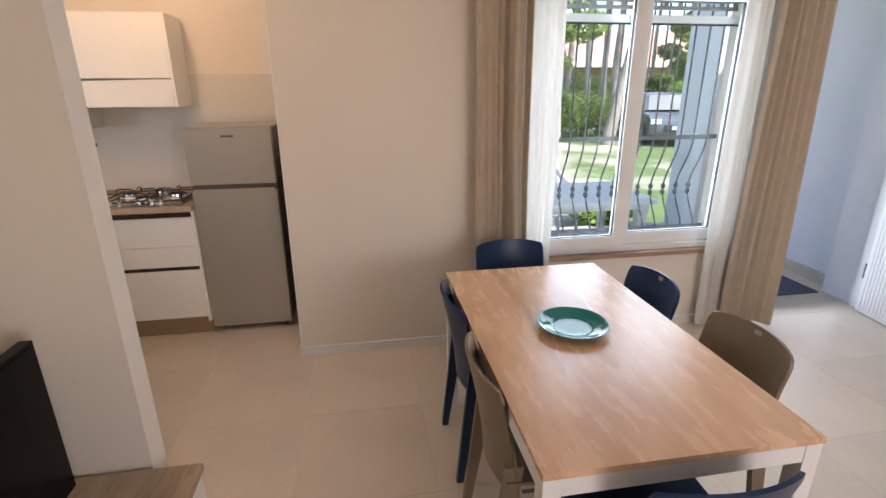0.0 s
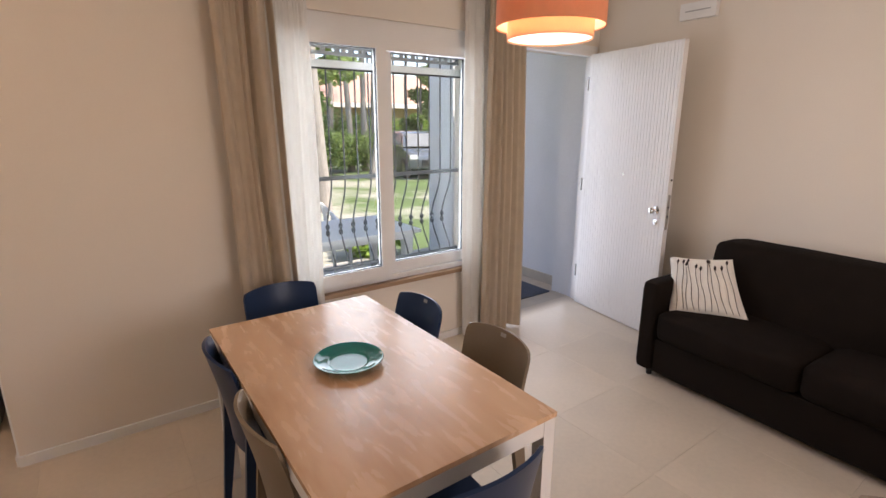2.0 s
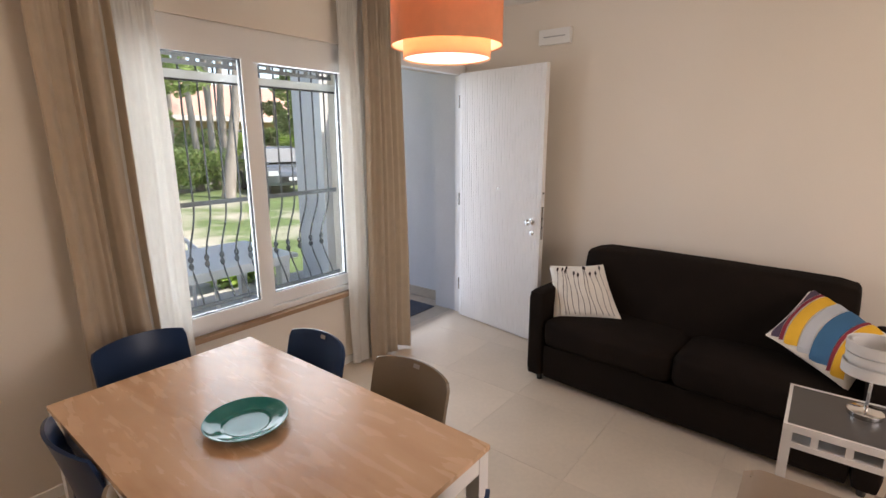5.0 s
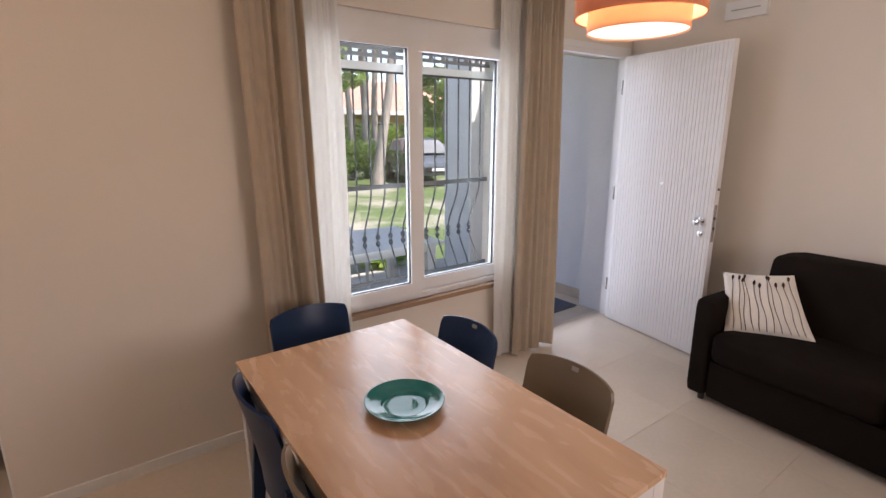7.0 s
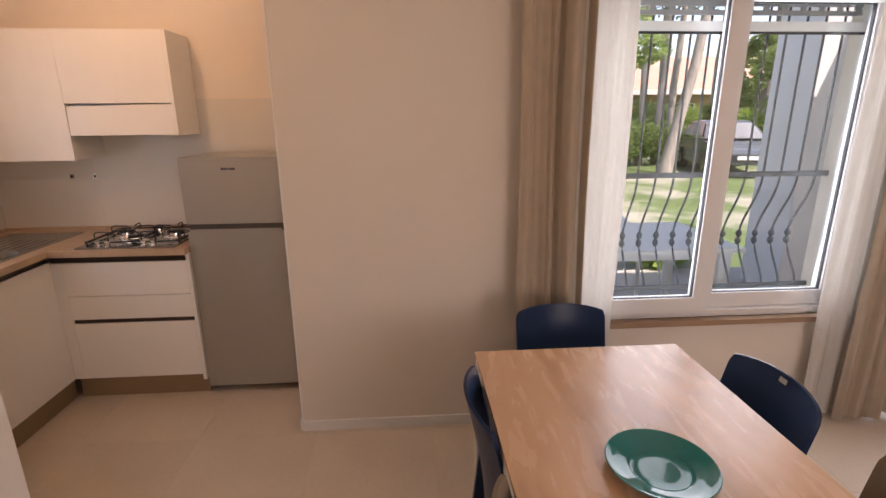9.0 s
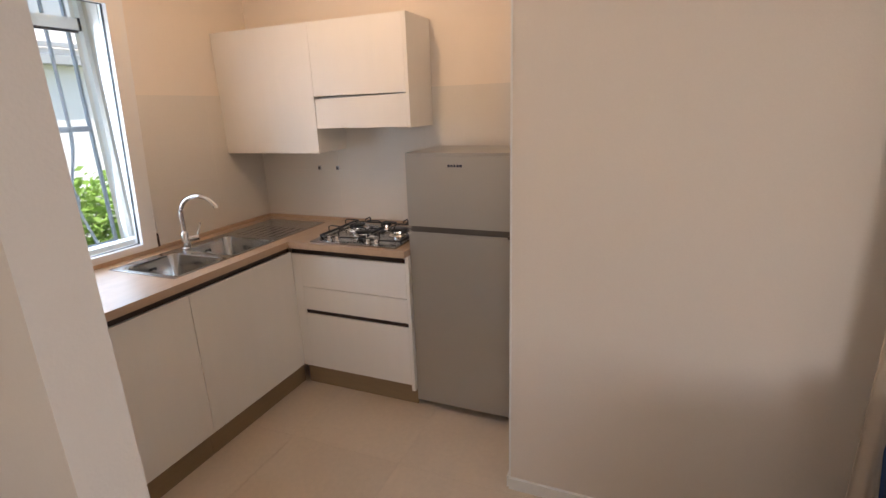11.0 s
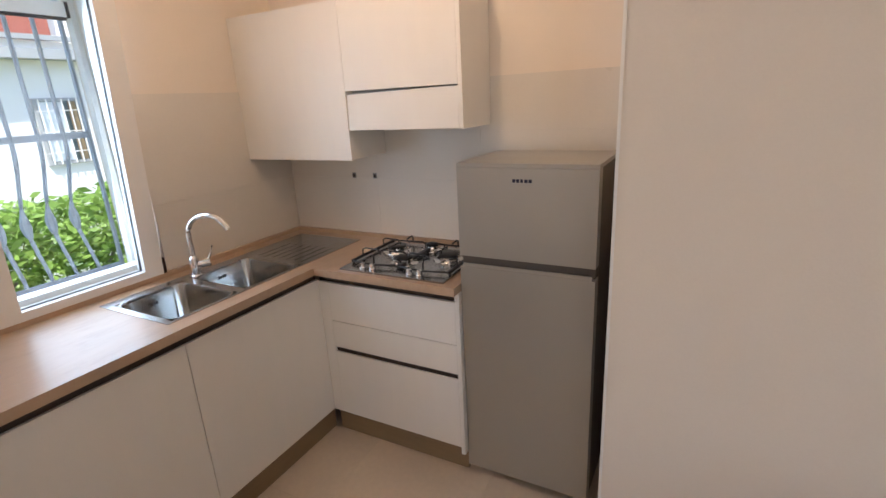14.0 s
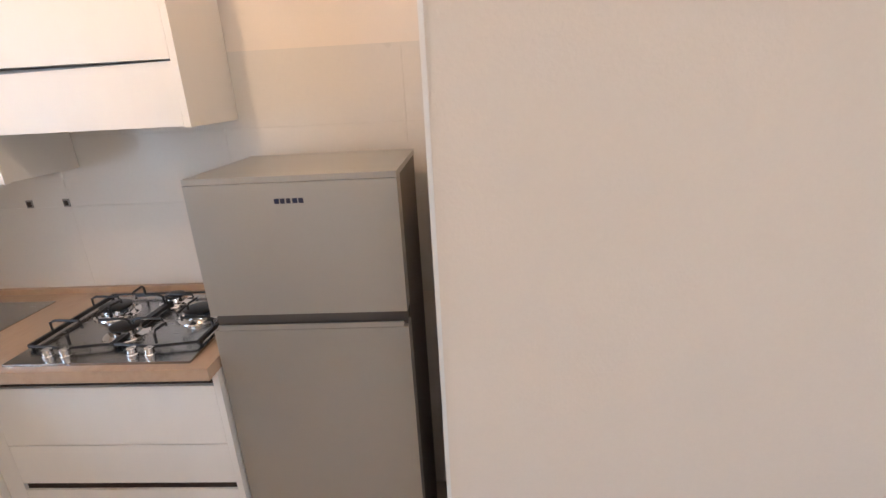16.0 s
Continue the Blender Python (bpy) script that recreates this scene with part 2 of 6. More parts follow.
LAMPW = shader("white_acrylic", (0.80, 0.79, 0.77), 0.3, vary=0.02, bump=0.02, translucent=0.25)
DARKTOP = shader("charcoal_top", (0.055, 0.050, 0.046), 0.35, vary=0.1, scale=6, bump=0.06)
TVBLACK = shader("tv_black", (0.004, 0.004, 0.0045), 0.22, vary=0.1, bump=0.0, spec=0.12)
WICKER = wood("wicker", (0.52, 0.26, 0.075), (0.26, 0.115, 0.03), along=(40, 40, 60), rough=0.7, bump=0.6)
MICRO = shader("microwave_white", (0.78, 0.77, 0.74), 0.3, vary=0.02, bump=0.02)
PALETAB = shader("glossy_pale_tab", (0.36, 0.35, 0.33), 0.10, vary=0.04, bump=0)
BADGE = shader("badge_ink", (0.012, 0.016, 0.045), 0.4, vary=0.05, bump=0)
GREYP = shader("grey_plastic", (0.38, 0.38, 0.375), 0.45, vary=0.05, bump=0.03)
STRAPC = shader("shutter_strap", (0.36, 0.29, 0.23), 0.8, vary=0.1, scale=60, bump=0.4)
# Porch stucco in two copies: white pillar, wall tinted blue for its shade.
STUCCOW = shader("pillar_stucco", (0.76, 0.76, 0.76), 0.9, vary=0.08, scale=3, bump=0.6, fine=60)
STUCCO = shader("shade_blue_stucco", (0.72, 0.745, 0.78), 0.9, vary=0.05, scale=2, bump=0.6, fine=60)
STONE = shader("travertine_skirt", (0.52, 0.46, 0.38), 0.6, vary=0.12, scale=9, bump=0.2)
MATBLUE = shader("doormat", (0.085, 0.10, 0.135), 0.95, vary=0.2, scale=30, bump=0.8, fine=260)
IRON = shader("painted_iron", (0.105, 0.115, 0.12), 0.5, 0.3, vary=0.1, scale=20, bump=0.2)
IRONW = shader("grey_blue_iron", (0.40, 0.44, 0.50), 0.5, 0.1, vary=0.06, scale=20, bump=0.2)
SHUTTER = shader("shutter_slat", (0.38, 0.39, 0.40), 0.5, vary=0.04, bump=0.03)
GRASS = patchy("lawn_and_earth", (0.09, 0.135, 0.045), (0.30, 0.29, 0.235))
PORCHT = shader("porch_tile", (0.36, 0.34, 0.31), 0.6, vary=0.08, scale=3, bump=0.2)
BARK = shader("pine_bark", (0.33, 0.29, 0.25), 0.95, vary=0.4, scale=5, bump=1.0, fine=24, stretch=(3, 3, 0.6))
LEAF = shader("leaf_green", (0.27, 0.37, 0.13), 0.5, vary=0.35, scale=2.5, bump=0.1, translucent=0.6)
LEAF2 = shader("leaf_bright", (0.27, 0.40, 0.08), 0.45, vary=0.4, scale=5, bump=0.1, translucent=0.45)
NEEDLE = shader("pine_needles", (0.16, 0.22, 0.10), 0.6, vary=0.35, scale=2, bump=0.1, translucent=0.4)
CARP = shader("car_paint_grey", (0.13, 0.15, 0.18), 0.25, 0.3, vary=0.03, bump=0.0, coat=0.8)
# Pale base colour stands in for the sky mirrored in the glass.
CARGL = shader("sky_pale_car_glass", (0.42, 0.44, 0.46), 0.05, vary=0.02, bump=0, coat=0.5)
DARKGL = shader("dark_window_glass", (0.10, 0.125, 0.13), 0.08, vary=0.05, bump=0)
TYRE = shader("tyre_rubber", (0.015, 0.015, 0.016), 0.8, vary=0.1)
LIGHTG = shader("headlamp_lens", (0.75, 0.77, 0.8), 0.1, 0.2, vary=0.02, bump=0)
YELLOWW = shader("ochre_house_wall", (0.52, 0.38, 0.20), 0.9, vary=0.06, scale=1, bump=0.3)
WHITEW = shader("white_house_wall", (0.78, 0.73, 0.68), 0.9, vary=0.04, scale=1, bump=0.3)
ROOFT = shader("terracotta_roof", (0.46, 0.27, 0.21), 0.85, vary=0.2, scale=4, bump=0.5)
REDW = shader("red_brown_render", (0.36, 0.11, 0.075), 0.85, vary=0.1, scale=2, bump=0.3)
GREYB = shader("concrete_band", (0.36, 0.35, 0.34), 0.9, vary=0.08, scale=3, bump=0.3)
SCREENP = shader("white_garden_plastic", (0.75, 0.76, 0.77), 0.4, vary=0.03, bump=0.03)


# ---- building helpers ----
def box(bm, a, b):
    """Adds a box from corner a to corner b."""
    vs = [bm.verts.new((x, y, z)) for x in (a[0], b[0]) for y in (a[1], b[1]) for z in (a[2], b[2])]
    for f in ((0, 1, 3, 2), (4, 6, 7, 5), (0, 4, 5, 1), (2, 3, 7, 6), (0, 2, 6, 4), (1, 5, 7, 3)):
        bm.faces.new([vs[i] for i in f])
    return vs


def boxmesh(*pairs):
    bm = bmesh.new()
    for a, b in pairs:
        box(bm, a, b)
    return bm


def ring_loft(bm, rings, cap=True, closed=True):
    """Skins rings of points, all of one length."""
    vr = [[bm.verts.new(p) for p in r] for r in rings]
    n = len(vr[0])
    for r0, r1 in zip(vr, vr[1:]):
        for i in range(n if closed else n - 1):
            j = (i + 1) % n
            bm.faces.new((r0[i], r0[j], r1[j], r1[i]))
    if cap:
        bm.faces.new(vr[0][::-1])
        bm.faces.new(vr[-1])
    return vr


def lathe(profile, seg=40, at=(0, 0, 0), cap=False):
    """Turns a profile of (radius, height) round the upright axis."""
    bm = bmesh.new()
    rings = [[(at[0] + r * math.cos(2 * math.pi * i / seg), at[1] + r * math.sin(2 * math.pi * i / seg), at[2] + z) for i in range(seg)]
             for r, z in profile]
    ring_loft(bm, rings, cap=cap)
    return bm


def tube(bm, path, radius, seg=8, cap=True):
    """A round bar along a path; radius is a number or one number a point."""
    path = [Vector(p) for p in path]
    rings = []
    up = Vector((0, 0, 1))
    for i, p in enumerate(path):
        d = (path[min(i + 1, len(path) - 1)] - path[max(i - 1, 0)]).normalized()
        side = d.cross(up if abs(d.z) < 0.95 else Vector((0, 1, 0))).normalized()
        over = side.cross(d)
        r = radius[i] if isinstance(radius, (list, tuple)) else radius
        rings.append([p + r * (math.cos(2 * math.pi * k / seg) * side + math.sin(2 * math.pi * k / seg) * over) for k in range(seg)])
    ring_loft(bm, rings, cap=cap)


def sheet(f, nu, nv, thick):
    """A curved sheet f(u, v), u and v from 0 to 1, with a thickness."""
    bm = bmesh.new()
    g = [[Vector(f(i / nu, j / nv)) for j in range(nv + 1)] for i in range(nu + 1)]

    def normal(i, j):
        a = g[min(i + 1, nu)][j] - g[max(i - 1, 0)][j]
        b = g[i][min(j + 1, nv)] - g[i][max(j - 1, 0)]
        return a.cross(b).normalized()

    front = [[bm.verts.new(g[i][j] + normal(i, j) * thick / 2) for j in range(nv + 1)] for i in range(nu + 1)]
    back = [[bm.verts.new(g[i][j] - normal(i, j) * thick / 2) for j in range(nv + 1)] for i in range(nu + 1)]
    for i in range(nu):
        for j in range(nv):
            bm.faces.new((front[i][j], front[i + 1][j], front[i + 1][j + 1], front[i][j + 1]))
            bm.faces.new((back[i][j], back[i][j + 1], back[i + 1][j + 1], back[i + 1][j]))
    for i in range(nu):
        bm.faces.new((front[i][0], back[i][0], back[i + 1][0], front[i + 1][0]))
        bm.faces.new((front[i][nv], front[i + 1][nv], back[i + 1][nv], back[i][nv]))
    for j in range(nv):
        bm.faces.new((front[0][j], front[0][j + 1], back[0][j + 1], back[0][j]))
        bm.faces.new((front[nu][j], back[nu][j], back[nu][j + 1], front[nu][j + 1]))
    return bm


def rounded(bm, width, segments=2):
    edges = [e for e in bm.edges if e.calc_face_angle(0) > 0.5]
    bmesh.ops.bevel(bm, geom=edges, offset=width, segments=segments, affect="EDGES", profile=0.6, clamp_overlap=True)
    return bm


def mesh_of(name, bm, material, smooth=False):
    bmesh.ops.recalc_face_normals(bm, faces=bm.faces)
    me = bpy.data.meshes.new(name)
    bm.to_mesh(me)
    bm.free()
    me.materials.append(material)
    if smooth:
        me.shade_smooth()
        me.set_sharp_from_angle(angle=radians(40))
    return me


def root_of(ob):
    m = ob.matrix_basis.copy()
    while ob.parent:
        ob = ob.parent
        m = ob.matrix_basis @ m
    return m


def part(name, bm, material, parent, label="", world=False, smooth=False, bevel=0.0):
    """Links a bmesh as one mesh under a thing or a part. world: the mesh is in world coordinates."""
    if world:
        bm.transform(root_of(parent).inverted())
    if bevel:
        rounded(bm, bevel)
    ob = new(name, mesh_of(name, bm, material, smooth or bevel > 0))
    ob.parent = parent
    return tagged(ob, label) if label else ob


def thing(name, at, label, category, group="", kind="", rz=0.0):
    ob = new(name)
    ob.empty_display_size = 0.1
    ob.matrix_basis = pose(*at, 0, 0, rz)
    return tagged(ob, label, category, group, kind)


def solid(name, bm, material, label, category, kind="", group="", smooth=False, bevel=0.0):
    """A thing of one mesh, in world coordinates, with its origin at its base."""
    lo = [min(v.co[i] for v in bm.verts) for i in range(3)]
    hi = [max(v.co[i] for v in bm.verts) for i in range(3)]
    at = Vector(((lo[0] + hi[0]) / 2, (lo[1] + hi[1]) / 2, lo[2]))
    bm.transform(Matrix.Translation(-at))
    if bevel:
        rounded(bm, bevel)
    ob = new(name, mesh_of(name, bm, material, smooth or bevel > 0))
    ob.location = at
    return tagged(ob, label, category, group, kind)


def wall(name, axis, a0, a1, t0, t1, z0, z1, holes=(), material=None, label=""):
    """A wall along x or y from a0 to a1, its thickness from t0 to t1, with openings (from, to, bottom, top)."""
    cuts_a = sorted({a0, a1, *[h[0] for h in holes], *[h[1] for h in holes]})
    cuts_z = sorted({z0, z1, *[h[2] for h in holes], *[h[3] for h in holes]})
    na, nz = len(cuts_a) - 1, len(cuts_z) - 1

    def full(i, j):
        if not (0 <= i < na and 0 <= j < nz):
            return False
        ca, cz = (cuts_a[i] + cuts_a[i + 1]) / 2, (cuts_z[j] + cuts_z[j + 1]) / 2
        return not any(h[0] < ca < h[1] and h[2] < cz < h[3] for h in holes)

    bm = bmesh.new()
    made = {}

    def v(a, t, z):
        key = (a, t, z)
        if key not in made:
            made[key] = bm.verts.new((a, t, z) if axis == "x" else (t, a, z))
        return made[key]

    for i in range(na):
        for j in range(nz):
            if not full(i, j):
                continue
            a, b, c, d = cuts_a[i], cuts_a[i + 1], cuts_z[j], cuts_z[j + 1]
            bm.faces.new((v(a, t0, c), v(b, t0, c), v(b, t0, d), v(a, t0, d)))
            bm.faces.new((v(a, t1, c), v(a, t1, d), v(b, t1, d), v(b, t1, c)))
            if not full(i - 1, j):
                bm.faces.new((v(a, t0, c), v(a, t0, d), v(a, t1, d), v(a, t1, c)))
            if not full(i + 1, j):
                bm.faces.new((v(b, t0, c), v(b, t1, c), v(b, t1, d), v(b, t0, d)))
            if not full(i, j - 1):
                bm.faces.new((v(a, t0, c), v(a, t1, c), v(b, t1, c), v(b, t0, c)))
            if not full(i, j + 1):
                bm.faces.new((v(a, t0, d), v(b, t0, d), v(b, t1, d), v(a, t1, d)))
    ob = new(name, mesh_of(name, bm, material or PAINT))
    return tagged(ob, label or "smooth warm-white painted plaster wall", "wall", kind="structure")


def slab(x0, x1, y0, y1, z0, z1, hole):
    """A horizontal board with one rectangular cut-out."""
    bm = bmesh.new()
    xs, ys = (x0, hole[0], hole[1], x1), (y0, hole[2], hole[3], y1)
    vs = {(i, j, k): bm.verts.new((xs[i], ys[j], z)) for i in range(4) for j in range(4) for k, z in enumerate((z0, z1))}
    for i in range(3):
        for j in range(3):
            if (i, j) != (1, 1):
                for k in (0, 1):
                    bm.faces.new((vs[i, j, k], vs[i + 1, j, k], vs[i + 1, j + 1, k], vs[i, j + 1, k]))
    for n in range(3):
        for p, q in (((n, 0), (n + 1, 0)), ((n, 3), (n + 1, 3)), ((0, n), (0, n + 1)), ((3, n), (3, n + 1))):
            bm.faces.new((vs[(*p, 0)], vs[(*q, 0)], vs[(*q, 1)], vs[(*p, 1)]))
    for p, q in (((1, 1), (2, 1)), ((1, 2), (2, 2)), ((1, 1), (1, 2)), ((2, 1), (2, 2))):
        bm.faces.new((vs[(*p, 0)], vs[(*q, 0)], vs[(*q, 1)], vs[(*p, 1)]))
    return bm


# ---- rooms: floor, walls, ceiling ----
NY = 3.09          # inner face of the living room's north wall
EX = 3.88          # inner face of the east wall
KX, KY = -2.26, 4.0   # kitchen west and north faces
CZ = 2.70
WX0, WX1, WZ0, WZ1 = 0.97, 2.56, 0.564, 2.26       # window opening
DX0, DX1, DZ = 2.80, 3.80, 2.225                   # door opening
SY = -1.6
WXL = -1.0         # living room west face
PY0, PY1, PX = 1.734, 1.834, -0.63                 # short partition wall

wall("wall_north", "x", -0.315, EX + 0.25, NY, NY + 0.30, 0, CZ, [(WX0, WX1, WZ0, WZ1), (DX0, DX1, 0, DZ)])
wall("wall_east", "y", SY - 0.2, NY, EX, EX + 0.25, 0, CZ)
# The rear opening is made up, cut where the fill lamp sits.
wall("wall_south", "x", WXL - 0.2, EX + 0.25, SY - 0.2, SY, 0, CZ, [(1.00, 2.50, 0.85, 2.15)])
wall("wall_west", "y", SY, PY0, WXL - 0.2, WXL, 0, CZ)
wall("wall_partition", "x", KX, PX, PY0, PY1, 0, CZ)
wall("wall_kitchen_west", "y", PY0, KY + 0.25, KX - 0.30, KX, 0, CZ, [(2.46, 3.14, 0.90, 2.19)])
wall("wall_kitchen_north", "x", KX, -0.19, KY, KY + 0.25, 0, CZ)
wall("wall_kitchen_east", "y", NY + 0.30, KY, -0.315, -0.19, 0, CZ)
solid("ceiling", boxmesh(((KX - 0.3, SY - 0.2, CZ), (EX + 0.25, KY + 0.25, CZ + 0.2))), CEIL, "plain white painted ceiling", "ceiling", "structure")
floor = solid("floor", boxmesh(((KX - 0.3, SY - 0.2, -0.12), (EX + 0.25, KY + 0.25, -0.0025))), GROUT, "beige large-format porcelain tile floor with thin joints", "floor", "structure")


def skirting(name, a, b):
    return solid(name, boxmesh((a, b)), SKIRT, "low white painted skirting board along the wall", "baseboard", "structure", bevel=0.003)


solid("corner_bead", boxmesh(((-0.3165, NY - 0.0015, 0.056), (-0.309, NY, CZ)), ((-0.3165, NY, 0.056), (-0.315, NY + 0.006, CZ))), SKIRT,
      "thin white corner guard on the wall's outer edge", "trim", "structure")
skirting("baseboard", (-0.315, NY - 0.012, 0), (DX0 - 0.06, NY, 0.055))
skirting("baseboard", (EX - 0.012, SY, 0), (EX, NY - 0.02, 0.055))
skirting("baseboard", (WXL + 0.001, PY0 - 0.012, 0), (PX, PY0, 0.055))
skirting("baseboard", (-0.327, NY, 0), (-0.315, 3.98, 0.055))

# ---- living room window ----
win = thing("window_1", ((WX0 + WX1) / 2, NY, WZ0), "white two-panel sliding window with clear glass, partly behind curtains", "window", kind="structure")
FY = NY - 0.02


def frame_bars(x0, x1, z0, z1, y0, y1, w, wb=None):
    wb = wb or w
    return boxmesh(((x0, y0, z0), (x0 + w, y1, z1)), ((x1 - w, y0, z0), (x1, y1, z1)),
                   ((x0 + w, y0, z0), (x1 - w, y1, z0 + wb)), ((x0 + w, y0, z1 - w), (x1 - w, y1, z1)))


part("window_frame", frame_bars(WX0, WX1, WZ0, WZ1 - 0.09, FY + 0.03, FY + 0.16, 0.035), PVC, win, world=True, bevel=0.003)
part("head_panel", boxmesh(((WX0, FY + 0.04, WZ1 - 0.09), (WX1, FY + 0.16, WZ1))), PVC, win, world=True, bevel=0.003)
for nm, x0, x1, y0, z0, z1 in (("sash", 1.005, 1.785, FY + 0.005, 0.602, 2.157), ("sash", 1.775, 2.525, FY + 0.062, 0.602, 2.153)):
    sash = part(nm, frame_bars(x0, x1, z0, z1, y0, y0 + 0.05, 0.072, 0.078), PVC, win, world=True, bevel=0.004)
    part("gasket", frame_bars(x0 + 0.070, x1 - 0.070, z0 + 0.076, z1 - 0.070, y0 + 0.012, y0 + 0.03, 0.006), GASKET, sash, world=True)
    pane = part("pane", boxmesh(((x0 + 0.070, y0 + 0.018, z0 + 0.076), (x1 - 0.070, y0 + 0.024, z1 - 0.070))), GLASS, sash, "clear glass pane", world=True)
    pane.visible_shadow = False
part("latch", boxmesh(((2.488, FY + 0.045, 2.09), (2.50, FY + 0.062, 2.14))), GASKET, win, "small black latch", world=True)
part("track_cover", boxmesh(((1.786, FY + 0.012, 2.078), (WX1 - 0.036, FY + 0.061, 2.152))), PVC, win, world=True, bevel=0.004)
part("window_sill", boxmesh(((WX0 - 0.03, NY - 0.045, WZ0 - 0.028), (WX1 + 0.03, NY + 0.10, WZ0 + 0.0))), SILLW, win, "thin brown wooden sill", world=True, bevel=0.003)

shut = thing("roller_shutter", ((WX0 + WX1) / 2, NY + 0.2, 2.03), "grey roller shutter rolled almost fully up behind the window", "shutter")
for z in (2.052, 2.092, 2.132, 2.172):
    part("slat", boxmesh(((WX0 + 0.04, NY + 0.20, z), (WX1 - 0.04, NY + 0.212, z + 0.03 if z > 2.06 else z + 0.022))), SHUTTER, shut, world=True, bevel=0.003)
for k in range(16):
    x = WX0 + 0.09 + k * 0.095
    part("link", boxmesh(((x, NY + 0.203, 2.07), (x + 0.03, NY + 0.209, 2.135))), SHUTTER, shut, world=True)
scr = thing("insect_screen", ((WX0 + WX1) / 2, NY + 0.16, 1.97), "raised roll-up insect screen with a white bottom bar", "insect screen")
part("bottom_bar", boxmesh(((WX0 + 0.03, NY + 0.15, 1.972), (WX1 - 0.03, NY + 0.175, 2.016))), PVC, scr, world=True, bevel=0.005)
part("brush_seal", boxmesh(((WX0 + 0.03, NY + 0.156, 1.960), (WX1 - 0.03, NY + 0.166, 1.972))), GASKET, scr, world=True)
for x in (WX0 + 0.02, WX1 - 0.04):
    part("guide", boxmesh(((x, NY + 0.145, WZ0 + 0.01), (x + 0.02, NY + 0.18, 2.17))), PVC, scr, world=True)


def grille(name, axis, x0, x1, yy, step, z0, z1, zrail, bulge, r, material, label, sign=1, long_knuckles=False):
    """A wrought-iron window guard: straight bars above the rail, bellied bars with knuckles below it. axis: along which it runs."""
    def p(a, d, z):
        return (a, yy + sign * d, z) if axis == "x" else (yy + sign * d, a, z)

    g = thing(name, p((x0 + x1) / 2, 0, z0), label, "window grille")

    def pbox(a0, a1, d0, d1, c0, c1):
        q0, q1 = p(a0, d0, c0), p(a1, d1, c1)
        return boxmesh((tuple(map(min, q0, q1)), tuple(map(max, q0, q1))))

    for z in (zrail,):
        part("rail", pbox(x0, x1, -0.006, 0.006, z - 0.014, z + 0.014), material, g, world=True, bevel=0.002)
    for z in (z0, z1):
        part("rail", pbox(x0, x1, -0.006, 0.006, z - 0.012, z + 0.012), material, g, world=True, bevel=0.002)
    for a in (x0 - 0.012, x1):
        part("post", pbox(a, a + 0.012, -0.01, 0.01, z0 - 0.02, z1 + 0.02), material, g, world=True, bevel=0.002)
    n = round((x1 - x0) / step)
    zk = z0 + 0.40 * (zrail - z0)
    for k in range(1, n):
        a = x0 + k * (x1 - x0) / n
        bm = bmesh.new()
        path = [p(a, 0, z1), p(a, 0, zrail)]
        for i in range(1, 15):
            s = i / 14
            z = zrail + (z0 - zrail) * s
            path.append(p(a, bulge * (math.sin(math.pi * s ** 1.25) ** 1.6), z))
        tube(bm, path, r, 6)
        bar = part("bar", bm, material, g, world=True, smooth=True)
        s = (zrail - zk) / (zrail - z0)
        d = bulge * (math.sin(math.pi * s ** 1.25) ** 1.6)
        bm = bmesh.new()
        if long_knuckles:
            zs = [zk + 0.075 * (i / 5 - 1) for i in range(11)]
            ds = [bulge * (math.sin(math.pi * ((zrail - z) / (zrail - z0)) ** 1.25) ** 1.6) for z in zs]
            tube(bm, [p(a, dd, z) for dd, z in zip(ds, zs)], [r * (1 + 1.6 * math.sin(math.pi * i / 10) ** 2) for i in range(11)], 8)
        for dz in () if long_knuckles else (-0.022, 0.022):
            tube(bm, [p(a, d, zk + dz + t) for t in (-0.022, -0.012, 0.0, 0.012, 0.022)], [r, r * 2.2, r * 2.8, r * 2.2, r], 8)
        part("knuckle", bm, material, bar, world=True, smooth=True)
    return g


grille("window_grille", "x", WX0 + 0.02, WX1 + 0.03, NY + 0.26, 0.10, 0.64, 2.20, 1.275, 0.12, 0.0062, IRON,
       "dark wrought-iron window grille with bellied lower bars and knuckles")

# ---- curtains ----
rod = thing("curtain_rod", (1.78, NY - 0.11, 2.52), "slim white curtain rod fixed above the window", "curtain rod")
bm = bmesh.new()
tube(bm, [(0.60, NY - 0.11, 2.58), (2.98, NY - 0.11, 2.56)], 0.012, 12)
part("pole", bm, PVC, rod, world=True, smooth=True)
for x in (0.66, 2.93):
    part("bracket", boxmesh(((x, NY - 0.12, 2.54), (x + 0.02, NY, 2.58))), PVC, rod, world=True, bevel=0.003)


